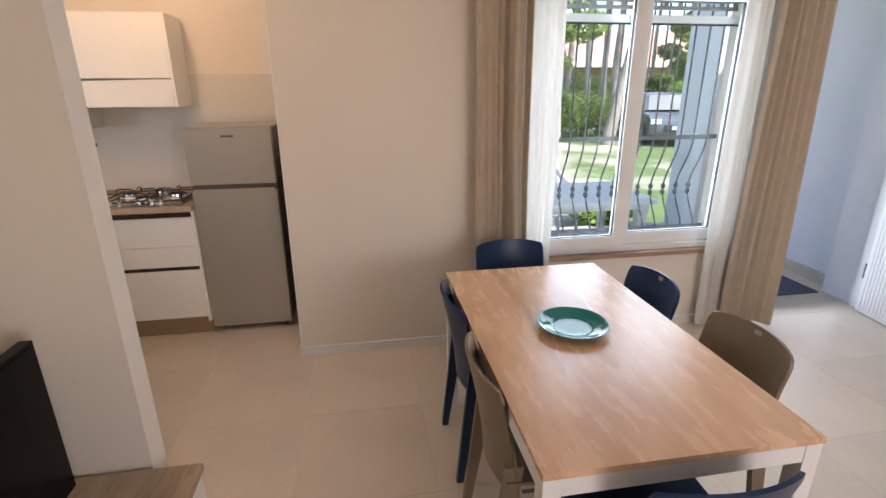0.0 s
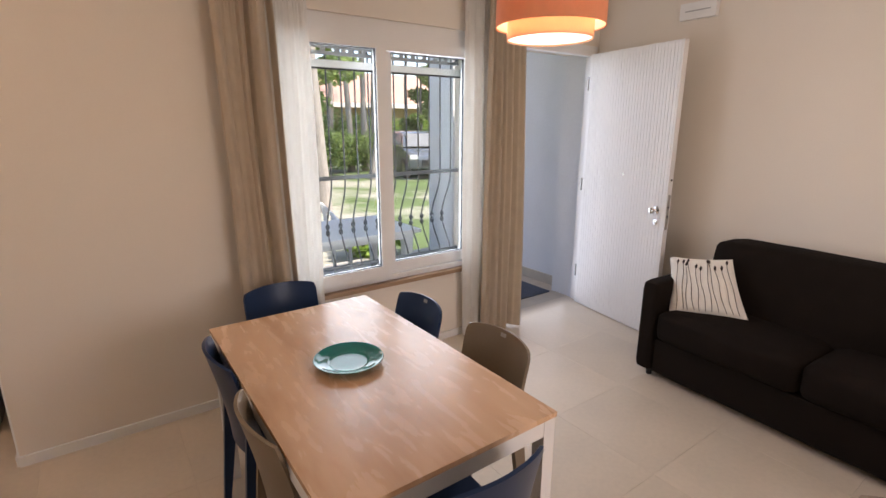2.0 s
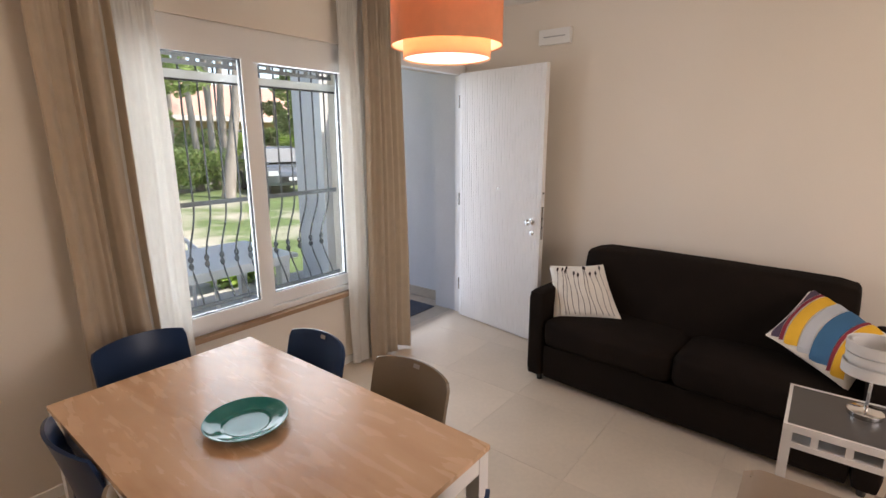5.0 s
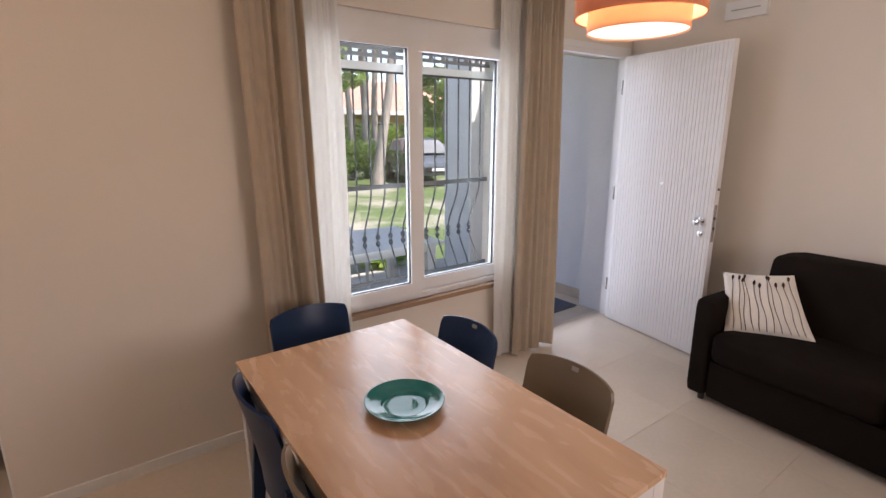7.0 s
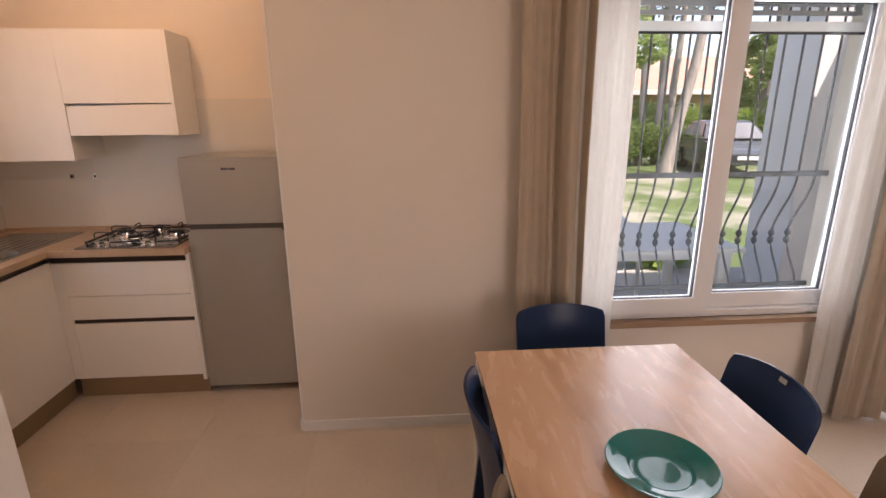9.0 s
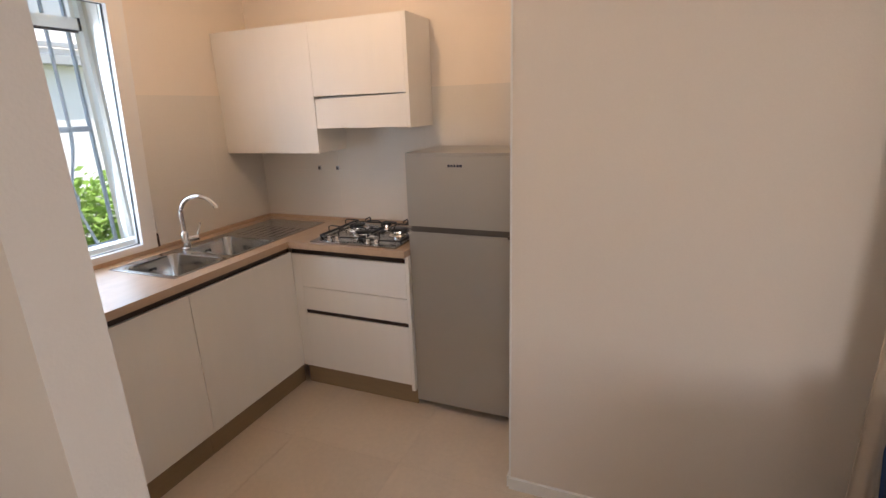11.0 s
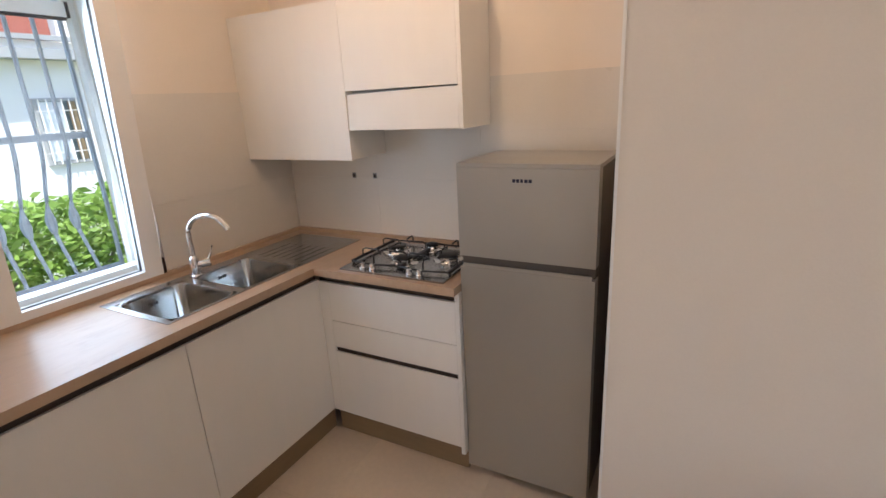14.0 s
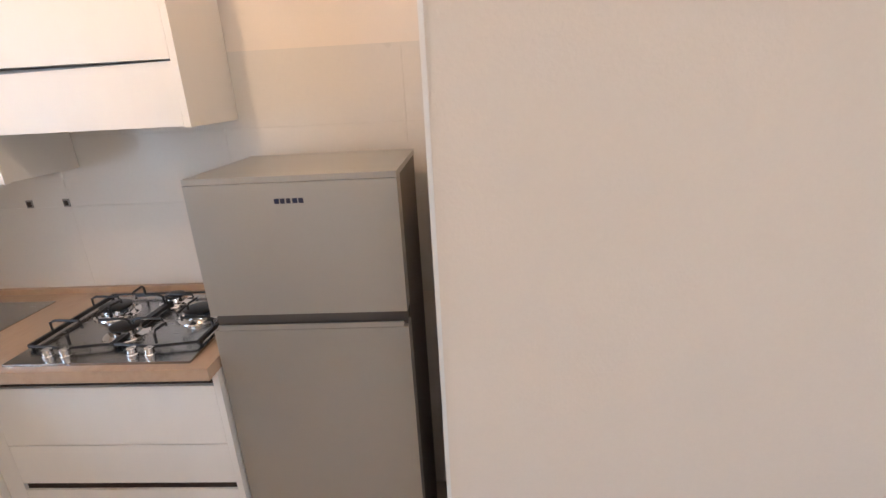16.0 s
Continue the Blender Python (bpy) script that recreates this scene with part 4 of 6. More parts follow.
for x in (SX0 + 0.002, SX1 - 0.022):
    part("lower_rail", boxmesh(((x, SY0 + 0.032, SZ - 0.090), (x + 0.02, SY1 - 0.032, SZ - 0.068))), TFRAME, st, world=True, bevel=0.002)
    for k in range(5):
        y = SY0 + 0.07 + k * 0.10
        part("slot_block", boxmesh(((x + 0.003, y, SZ - 0.069), (x + 0.017, y + 0.022, SZ - 0.026))), TFRAME, st, world=True, bevel=0.002)
for y in (SY0 + 0.002, SY1 - 0.022):
    part("lower_rail", boxmesh(((SX0 + 0.032, y, SZ - 0.090), (SX1 - 0.032, y + 0.02, SZ - 0.068))), TFRAME, st, world=True, bevel=0.002)
part("tray", boxmesh(((SX0 + 0.022, SY0 + 0.022, SZ - 0.086), (SX1 - 0.022, SY1 - 0.022, SZ - 0.080))), TFRAME, st, world=True)

tl = thing("table_lamp", (2.475, 0.19, SZ), "unlit table lamp with chrome base and banded white shade", "table lamp")
part("base", lathe([(0.0, 0.0), (0.055, 0.0), (0.057, 0.004), (0.057, 0.018), (0.052, 0.022), (0.0, 0.024)], 40), CHROME, tl, "polished chrome disc base", smooth=True)
bm = bmesh.new()
tube(bm, [(0, 0, 0.02), (0, 0, 0.25)], 0.006, 12)
part("stem", bm, CHROME, tl, smooth=True)
for k, (r, z, dz) in enumerate(((0.098, 0.172, 0.042), (0.092, 0.222, 0.030), (0.095, 0.258, 0.040))):
    part("shade_band", lathe([(r, z), (r, z + dz), (r - 0.003, z + dz), (r - 0.003, z), (r, z)], 48), LAMPW, tl, smooth=True)
part("inner_shade", lathe([(0.080, 0.178), (0.080, 0.292), (0.078, 0.292), (0.078, 0.178), (0.080, 0.178)], 40), LAMPW, tl, smooth=True)
bm = bmesh.new()
tube(bm, [(0.055, -0.01, 0.008), (0.085, -0.10, 0.006), (0.07, -0.20, 0.006), (0.10, -0.33, 0.005), (0.118, -0.36, -0.02), (0.145, -0.38, -0.3), (0.15, -0.38, -0.61)], 0.003, 8)
part("cable", bm, BLACKM, tl, "black mains cable", smooth=True)

# ---- television and bench ----
bench = thing("tv_bench", (-0.71, 1.02, 0), "low oak-topped television bench with a white front", "tv bench")
part("top", boxmesh(((-0.955, 0.55, 0.375), (-0.465, 1.718, 0.40))), BENCHW, bench, "oak top board", world=True, bevel=0.002)
part("body", boxmesh(((-0.95, 0.56, 0.03), (-0.490, 1.713, 0.3745))), CAB, bench, world=True, bevel=0.002)
for y0, y1 in ((0.565, 1.13), (1.14, 1.708)):
    part("front", boxmesh(((-0.4895, y0, 0.04), (-0.472, y1, 0.365))), CAB, bench, world=True, bevel=0.002)
part("plinth", boxmesh(((-0.93, 0.6, 0.0), (-0.52, 1.68, 0.0295))), PLINTH, bench, world=True)
tv = thing("television", (-0.80, 1.22, 0.40), "black flat-screen television standing on the bench", "television")
part("bezel", boxmesh(((-0.83, 0.83, 0.455), (-0.797, 1.62, 0.955))), TVBLACK, tv, world=True, bevel=0.005)
part("screen", boxmesh(((-0.7985, 0.842, 0.47), (-0.7955, 1.608, 0.943))), TVBLACK, tv, "dark glossy screen", world=True)
for y in (1.00, 1.44):
    part("foot", boxmesh(((-0.90, y, 0.40), (-0.72, y + 0.02, 0.412))), TVBLACK, tv, world=True, bevel=0.003)
    part("foot_stem", boxmesh(((-0.825, y + 0.002, 0.412), (-0.805, y + 0.018, 0.46))), TVBLACK, tv, world=True)

# ---- kitchen ----
FX, FYK = -1.682, 3.487           # faces of the fronts: west run, north run
TOPZ = 0.91


def fronted(name, at, body, fronts, label, plinth=None, end=None):
    u = thing(name, at, label, "kitchen cabinet", "kitchen base units")
    part("body", boxmesh(body), CAB, u, world=True)
    for nm, pr in fronts:
        part(nm, boxmesh(pr), CAB, u, world=True, bevel=0.0015)
    if plinth:
        part("plinth", boxmesh(plinth), PLINTH, u, "brown recessed plinth", world=True)
    if end:
        part("end_panel", boxmesh(end), CAB, u, world=True, bevel=0.001)
    return u


u = fronted("drawer_unit", (-1.32, 3.74, 0), ((FX + 0.02, FYK + 0.0195, 0.134), (-0.966, KY - 0.012, 0.838)),
            [("drawer_front", ((FX + 0.0578, FYK, 0.134), (-0.967, FYK + 0.019, 0.474))),
             ("drawer_front", ((FX + 0.0578, FYK, 0.500), (-0.967, FYK + 0.019, 0.6355))),
             ("drawer_front", ((FX + 0.0578, FYK, 0.6385), (-0.967, FYK + 0.019, 0.830))),
             ("corner_filler", ((FX + 0.0003, FYK, 0.134), (FX + 0.0570, FYK + 0.019, 0.830)))],
            "white handleless kitchen drawer unit below the hob", ((FX - 0.0, FYK + 0.035, 0), (-0.95, FYK + 0.05, 0.132)),
            ((-0.965, FYK - 0.002, 0.10), (-0.947, KY - 0.012, 0.874)))
part("grip_groove", boxmesh(((FX + 0.060, FYK + 0.008, 0.4745), (-0.968, FYK + 0.0185, 0.4995))), GROOVE, u, "dark recessed grip groove", world=True)
part("grip_groove", boxmesh(((FX + 0.0, FYK + 0.012, 0.8305), (-0.9665, FYK + 0.03, 0.874))), GROOVE, u, "dark recessed grip groove", world=True)
for k, (y0, y1) in enumerate(((2.804, 3.4865), (2.229, 2.801), (PY1 + 0.004, 2.226))):
    u = fronted("base_cabinet", (-1.97, (y0 + y1) / 2, 0), ((KX + 0.01, y0 + 0.001, 0.134), (FX - 0.0195, y1, 0.70)),
                [("door", ((FX - 0.019, y0, 0.134), (FX, y1, 0.838)))], "white handleless kitchen base cabinet with a plain door",
                ((FX - 0.05, y0, 0), (FX - 0.035, y1 + (0.035 if k == 0 else 0), 0.132)))
    part("grip_groove", boxmesh(((FX - 0.03, y0, 0.8385), (FX - 0.012, y1, 0.874))), GROOVE, u, "dark recessed grip groove", world=True)

wt = thing("worktop", (-1.9, 3.0, 0.87), "L-shaped light oak laminate worktop with sink and hob cut-outs", "worktop")
# sink cut-out and hob cut-out are left open
SKX0, SKX1, SKY0, SKY1 = -2.16, -1.735, 2.79, 3.90
HBX0, HBX1, HBY0, HBY1 = -1.527, -1.004, 3.470, 3.91
X1 = FX + 0.025
Y0 = FYK - 0.045
part("slab", slab(KX, X1, PY1 + 0.002, KY - 0.01, 0.875, TOPZ, (SKX0 + 0.02, SKX1 - 0.02, SKY0 + 0.02, SKY1 - 0.02)), WORKTOP, wt, world=True)
part("slab", slab(X1, -0.945, Y0, KY - 0.01, 0.875, TOPZ, (HBX0 + 0.02, HBX1 - 0.02, HBY0 + 0.02, HBY1 - 0.02)), WORKTOP, wt, world=True)
part("upstand", boxmesh(((KX + 0.008, PY1 + 0.002, TOPZ), (KX + 0.026, KY - 0.03, TOPZ + 0.02))), WORKTOP, wt, "slim oak upstand", world=True, bevel=0.003)
part("upstand", boxmesh(((KX + 0.008, KY - 0.028, TOPZ), (-0.945, KY - 0.01, TOPZ + 0.02))), WORKTOP, wt, "slim oak upstand", world=True, bevel=0.003)

# sink
sk = thing("kitchen_sink", (-1.95, 3.3, TOPZ), "stainless steel double-bowl sink with ribbed drainer set in the worktop", "sink")
R = 0.0025


def bowl(x0, x1, y0, y1, depth):
    bm = bmesh.new()

    def rr(ins, z, r):
        pts = []
        for cx, cy, a in ((x1 - r - ins, y1 - r - ins, 0), (x0 + r + ins, y1 - r - ins, 90), (x0 + r + ins, y0 + r + ins, 180), (x1 - r - ins, y0 + r + ins, 270)):
            for k in range(7):
                t = radians(a + 15 * k)
                pts.append((cx + r * math.cos(t), cy + r * math.sin(t), z))
        return pts
    rings = [rr(-0.006, TOPZ + R, 0.05), rr(0, TOPZ + 0.001, 0.05), rr(0.003, TOPZ - 0.01, 0.05), rr(0.008, TOPZ - depth + 0.03, 0.05), rr(0.02, TOPZ - depth + 0.008, 0.05), rr(0.05, TOPZ - depth, 0.04)]
    vr = ring_loft(bm, rings, cap=False)
    bm.faces.new(vr[-1])
    return bm


B1, B2 = (SKX0 + 0.055, SKX1 - 0.02, SKY0 + 0.03, 3.10), (SKX0 + 0.055, SKX1 - 0.02, 3.145, 3.455)
for bb in (B1, B2):
    b_ob = part("bowl", bowl(*bb, 0.185), SINKS, sk, world=True, smooth=True)
    part("drain", lathe([(0.0, 0.003), (0.022, 0.004), (0.036, 0.004), (0.04, 0.001)], 24, ((bb[0] + bb[1]) / 2, (bb[2] + bb[3]) / 2, TOPZ - 0.1845)), STEEL, b_ob, world=True, smooth=True)
    for dy in (-0.012, 0.012):
        bm = lathe([(0.0, 0.0), (0.0075, 0.0), (0.0075, 0.004), (0.0, 0.004)], 12)
        bm.transform(pose(bb[0] + 0.007, (bb[2] + bb[3]) / 2 + dy, TOPZ - 0.044, 0, 90, 0))
        part("overflow_hole", bm, BLACKM, b_ob, world=True)
deck = [((SKX0, SKY0, TOPZ), (B1[0] - 0.004, SKY1, TOPZ + R)), ((B1[1] + 0.004, SKY0, TOPZ), (SKX1, SKY1, TOPZ + R)),
        ((B1[0] - 0.004, SKY0, TOPZ), (B1[1] + 0.004, B1[2] - 0.004, TOPZ + R)), ((B1[0] - 0.004, B1[3] + 0.004, TOPZ), (B1[1] + 0.004, B2[2] - 0.004, TOPZ + R)),
        ((B1[0] - 0.004, B2[3] + 0.004, TOPZ), (B1[1] + 0.004, SKY1, TOPZ + R))]
part("deck", boxmesh(*deck), STEEL, sk, world=True)
for k in range(7):
    x = B1[0] + 0.03 + k * 0.048
    part("drainer_rib", rounded(boxmesh(((x, 3.50, TOPZ + R), (x + 0.008, 3.72, TOPZ + R + 0.0016))), 0.0006, 1), STEEL, sk, world=True)

tap = thing("kitchen_tap", (-2.095, 3.172, TOPZ), "chrome swan-neck mixer tap on the sink", "tap")
part("body", lathe([(0.0, 0.002), (0.026, 0.002), (0.026, 0.01), (0.021, 0.015), (0.021, 0.085), (0.017, 0.095), (0.012, 0.10), (0.0, 0.10)], 28), CHROME, tap, smooth=True)
bm = bmesh.new()
path = [(0, 0, 0.09), (0, 0, 0.18)] + [(0.105 - 0.105 * math.cos(radians(a)), 0.05 * (1 - math.cos(radians(a))) / 2, 0.19 + 0.095 * math.sin(radians(a))) for a in range(0, 161, 10)]
tube(bm, path, 0.0118, 14)
part("spout", bm, CHROME, tap, smooth=True)
bm = bmesh.new()
tube(bm, [(0.01, 0.01, 0.055), (0.035, 0.03, 0.06), (0.05, 0.045, 0.062)], 0.017, 14)
part("valve", bm, CHROME, tap, smooth=True)
bm = bmesh.new()
tube(bm, [(0.040, 0.036, 0.065), (0.046, 0.055, 0.10), (0.05, 0.065, 0.135)], [0.006, 0.005, 0.005], 10)
part("lever", bm, CHROME, tap, smooth=True)

# hob
hob = thing("gas_hob", (-1.26, 3.69, TOPZ), "four-burner stainless gas hob with black pan supports", "gas hob")
part("plate", boxmesh(((HBX0, HBY0, TOPZ + 0.0005), (HBX1, HBY1, TOPZ + 0.008))), STEEL, hob, world=True, bevel=0.003)
for x, y, r in ((-1.415, 3.775, 0.046), (-1.285, 3.630, 0.040), (-1.262, 3.850, 0.030), (-1.115, 3.735, 0.044)):
    bn = part("burner", lathe([(r + 0.024, 0.008), (r + 0.022, 0.011), (r + 0.006, 0.013), (r + 0.002, 0.016), (r, 0.030), (r - 0.004, 0.032), (0.0, 0.032)], 28, (x, y, TOPZ)), CHROME, hob, world=True, smooth=True)
    part("cap", lathe([(r - 0.006, 0.031), (r + 0.001, 0.033), (r + 0.001, 0.038), (r - 0.006, 0.041), (0.0, 0.041)], 28, (x, y, TOPZ)), BLACKM, bn, world=True, smooth=True)
for x in (-1.425, -1.375, -1.185, -1.135):
    part("knob", lathe([(0.0, 0.008), (0.016, 0.008), (0.016, 0.012), (0.0135, 0.014), (0.0125, 0.030), (0.010, 0.032), (0.0, 0.032)], 20, (x, 3.508, TOPZ)), CHROME, hob, world=True, smooth=True)
GZ = TOPZ + 0.058
for gx0, gx1 in ((-1.512, -1.268), (-1.258, -1.018)):
    g0, g1 = 3.545, 3.895
    zz = TOPZ + 0.022
    cx = (gx0 + gx1) / 2
    sup = None
    for gy, dip in ((g0, -0.020), (g1, 0.0)):
        bm = bmesh.new()
        tube(bm, [(gx0, gy, zz), (gx0 + 0.05, gy + dip * 0.4, zz), (cx, gy + dip, zz), (gx1 - 0.05, gy + dip * 0.4, zz), (gx1, gy, zz)], 0.0042, 8)
        rod_ob = part("cross_rod" if sup else "pan_support", bm, BLACKM, sup or hob, world=True, smooth=True)
        sup = sup or rod_ob
    for gx in (gx0, gx1):
        part("side_bar", boxmesh(((gx - 0.004, g0, zz - 0.008), (gx + 0.004, g1, zz + 0.004))), BLACKM, sup, world=True, bevel=0.0015)
    for cy in (3.63, 3.80):
        for dx, dy in ((1, 0), (-1, 0), (0, 1), (0, -1)):
            far = (gx1 if dx > 0 else gx0) if dx else cx, (min(cy + 0.085, g1) if dy > 0 else max(cy - 0.085, g0)) if dy else cy
            near = (cx + dx * 0.030, cy + dy * 0.030)
            mid = (near[0] * 0.18 + far[0] * 0.82, near[1] * 0.18 + far[1] * 0.82)
            bm = bmesh.new()
            tube(bm, [(*far, zz), (far[0], far[1], GZ - 0.008), (*mid, GZ), (*near, GZ - 0.003), (*near, GZ - 0.012)], 0.0040, 8)
            part("finger", bm, BLACKM, sup, world=True, smooth=True)
    for fx in (gx0, gx1):
        for fy in (g0 + 0.01, g1 - 0.01):
            bm = bmesh.new()
            tube(bm, [(fx, fy, TOPZ + 0.008), (fx, fy, zz)], 0.005, 8)
            part("foot", bm, BLACKM, sup, world=True)

# wall cabinets and hood
wc = thing("wall_cabinet", (-1.92, 3.85, 1.363), "white handleless wall cabinet above the worktop", "kitchen cabinet", "kitchen wall units")
part("body", boxmesh(((KX + 0.002, 3.7225, 1.366), (-1.58, KY - 0.012, 2.04))), CAB, wc, world=True)
part("door", boxmesh(((KX + 0.003, 3.703, 1.363), (-1.5785, 3.722, 2.042))), CAB, wc, world=True, bevel=0.0015)
wc2 = thing("wall_cabinet", (-2.10, 2.06, 1.360), "white handleless wall cabinet above the microwave", "kitchen cabinet", "kitchen wall units")
part("body", boxmesh(((KX + 0.010, PY1 + 0.002, 1.363), (-1.9705, 2.286, 2.04))), CAB, wc2, world=True)
part("door", boxmesh(((-1.970, PY1 + 0.003, 1.360), (-1.951, 2.288, 2.042))), CAB, wc2, world=True, bevel=0.0015)
hd = thing("hood_cabinet", (-1.29, 3.85, 1.496), "white wall cabinet with a tilted extractor hood panel below", "extractor hood", "kitchen wall units")
part("body", boxmesh(((-1.5765, 3.7225, 1.670), (-1.0185, KY - 0.012, 2.04))), CAB, hd, world=True)
part("door", boxmesh(((-1.5765, 3.703, 1.669), (-1.0185, 3.722, 2.042))), CAB, hd, world=True, bevel=0.0015)
part("side_panel", boxmesh(((-1.0175, 3.703, 1.496), (-0.999, KY - 0.012, 2.042))), CAB, hd, world=True, bevel=0.001)
bm = boxmesh(((-1.5745, 3.703, 1.499), (-1.0195, 3.721, 1.665)))
bm.transform(Matrix.Translation((0, 3.703, 1.499)) @ Matrix.Rotation(radians(-2.5), 4, "X") @ Matrix.Translation((0, -3.703, -1.499)))
for v in bm.verts:
    if v.co.x < -1.3 and v.co.z > 1.6:
        v.co.z -= 0.012
part("hood_panel", bm, CAB, hd, "slightly open tilted hood panel", world=True, bevel=0.0015)
part("hood_body", boxmesh(((-1.570, 3.745, 1.515), (-1.022, KY - 0.014, 1.666))), GREYP, hd, "grey metal hood body", world=True, bevel=0.002)
part("filter", boxmesh(((-1.52, 3.77, 1.509), (-1.06, 3.95, 1.5155))), STEEL, hd, world=True)

# fridge
FR0, FR1, FRY = -0.940, -0.425, 3.502
fr = thing("fridge", (-0.68, 3.70, 0), "silver-grey two-door fridge freezer with dark grey sides", "fridge")
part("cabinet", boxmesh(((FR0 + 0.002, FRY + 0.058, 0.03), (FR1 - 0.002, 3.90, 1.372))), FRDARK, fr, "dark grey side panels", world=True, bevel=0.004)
part("top_panel", boxmesh(((FR0, FRY + 0.001, 1.3722), (FR1, 3.905, 1.387))), SILVER, fr, world=True, bevel=0.003)
part("upper_door", boxmesh(((FR0, FRY, 1.030), (FR1, FRY + 0.055, 1.371))), SILVER, fr, "silver freezer door", world=True, bevel=0.006)
part("lower_door", boxmesh(((FR0, FRY, 0.045), (FR1, FRY + 0.055, 0.985))), SILVER, fr, "silver fridge door", world=True, bevel=0.006)
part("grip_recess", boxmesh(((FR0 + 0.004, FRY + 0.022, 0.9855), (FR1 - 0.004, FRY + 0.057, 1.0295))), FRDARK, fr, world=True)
part("grip_lip", boxmesh(((FR0 + 0.012, FRY + 0.002, 0.9855), (FR1 - 0.012, FRY + 0.006, 1.000))), SILVER, fr, world=True, bevel=0.0015)
for k, w in enumerate((0.0115, 0.0105, 0.0095, 0.0115, 0.0115)):
    x = -0.722 + k * 0.0148
    part("badge_mark", boxmesh(((x, FRY - 0.0015, 1.321), (x + w, FRY + 0.001, 1.333))), BADGE, fr, "small dark blue badge mark", world=True)
for x in (FR0 + 0.03, FR1 - 0.06):
    bm = bmesh.new()
    tube(bm, [(x + 0.015, FRY + 0.09, 0), (x + 0.015, FRY + 0.09, 0.032)], 0.016, 10)
    part("foot", bm, BLACKM, fr, world=True)
    bm = bmesh.new()
    tube(bm, [(x + 0.015, 3.86, 0), (x + 0.015, 3.86, 0.032)], 0.016, 10)
    part("foot", bm, BLACKM, fr, world=True)

# sockets on the splashback
for x in (-1.799, -1.663):
    so = thing("wall_bracket", (x, KY - 0.01, 1.235), "small dark empty fixing bracket on the splashback", "bracket", "splashback brackets")
    part("plate", boxmesh(((x - 0.011, KY - 0.0145, 1.232), (x + 0.011, KY - 0.0095, 1.260))), STEEL, so, world=True, bevel=0.002)
    part("slot", boxmesh(((x - 0.006, KY - 0.0165, 1.237), (x + 0.006, KY - 0.0140, 1.254))), GROOVE, so, world=True)

# microwave and basket
mw = thing("microwave", (-2.06, 2.14, TOPZ), "white microwave oven with two dials on the worktop", "microwave")
MX0, MX1, MY0, MY1, MZ0, MZ1 = -2.22, -1.880, PY1 + 0.03, 2.300, TOPZ + 0.012, 1.125
part("housing", boxmesh(((MX0, MY0, MZ0), (MX1 - 0.02, MY1, MZ1))), MICRO, mw, world=True, bevel=0.006)
part("door", boxmesh(((MX1 - 0.0195, MY0, MZ0 + 0.004), (MX1, MY1 - 0.095, MZ1 - 0.003))), MICRO, mw, world=True, bevel=0.003)
part("window", boxmesh(((MX1 - 0.003, MY0 + 0.03, MZ0 + 0.04), (MX1 + 0.001, MY1 - 0.145, MZ1 - 0.035))), TVBLACK, mw, "black see-through door window", world=True)
part("handle", boxmesh(((MX1, MY1 - 0.128, MZ0 + 0.012), (MX1 + 0.012, MY1 - 0.100, MZ1 - 0.01))), MICRO, mw, world=True, bevel=0.004)
part("control_panel", boxmesh(((MX1 - 0.0195, MY1 - 0.093, MZ0 + 0.004), (MX1 - 0.002, MY1, MZ1 - 0.003))), MICRO, mw, world=True, bevel=0.003)
for z in (MZ0 + 0.062, MZ0 + 0.150):
    bm = lathe([(0.0, 0.0), (0.023, 0.0), (0.022, 0.004), (0.017, 0.006), (0.016, 0.018), (0.0, 0.019)], 24)
    bm.transform(pose(MX1 - 0.002, MY1 - 0.047, z, 0, 90, 0))
    part("dial", bm, MICRO, mw, world=True, smooth=True)
    for k in range(9):
        a = radians(-40 + k * 32)
        y, zz = MY1 - 0.047 + 0.030 * math.cos(a), z + 0.030 * math.sin(a)
        if z > MZ0 + 0.1 and abs(y - (MY1 - 0.047)) < 0.04:
            part("tick", boxmesh(((MX1 - 0.0022, y - 0.002, zz - 0.002), (MX1 - 0.0012, y + 0.002, zz + 0.002))), GREYP, mw, world=True)
for y in (MY1 - 0.080, MY1 - 0.030):
    for z in (MZ0 + 0.100, MZ0 + 0.109):
        part("mark", boxmesh(((MX1 - 0.0022, y - 0.009, z), (MX1 - 0.0012, y + 0.009, z + 0.004))), GREYP, mw, world=True)
for x in (MX0 + 0.03, MX1 - 0.06):
    for y in (MY0 + 0.03, MY1 - 0.04):
        part("foot", lathe([(0.0, 0.0), (0.012, 0.0), (0.012, 0.013), (0.0, 0.013)], 12, (x, y, TOPZ)), GREYP, mw, world=True)

bk = thing("basket", (-2.03, 2.165, MZ1), "shallow oval brown wicker basket on the microwave", "basket")
rings, n = [], 36
bm = bmesh.new()
for r, z in ((0.0, 0.004), (0.085, 0.004), (0.095, 0.012), (0.118, 0.045), (0.122, 0.047), (0.122, 0.042), (0.100, 0.008), (0.09, 0.0), (0.0, 0.0)):
    rings.append([(r * 1.0 * math.cos(2 * math.pi * i / n), r * 1.15 * math.sin(2 * math.pi * i / n), z) for i in range(n)])
ring_loft(bm, rings, cap=False)
part("bowl", bm, WICKER, bk, smooth=True)
for k in range(4):
    bm = bmesh.new()
    r = 0.098 + 0.007 * k
    tube(bm, [(r * math.cos(2 * math.pi * i / 40), 1.15 * r * math.sin(2 * math.pi * i / 40), 0.012 + 0.0115 * k + 0.0015 * (-1) ** i) for i in range(41)], 0.005, 6, cap=False)
    part("weave", bm, WICKER, bk, smooth=True)
bm = bmesh.new()
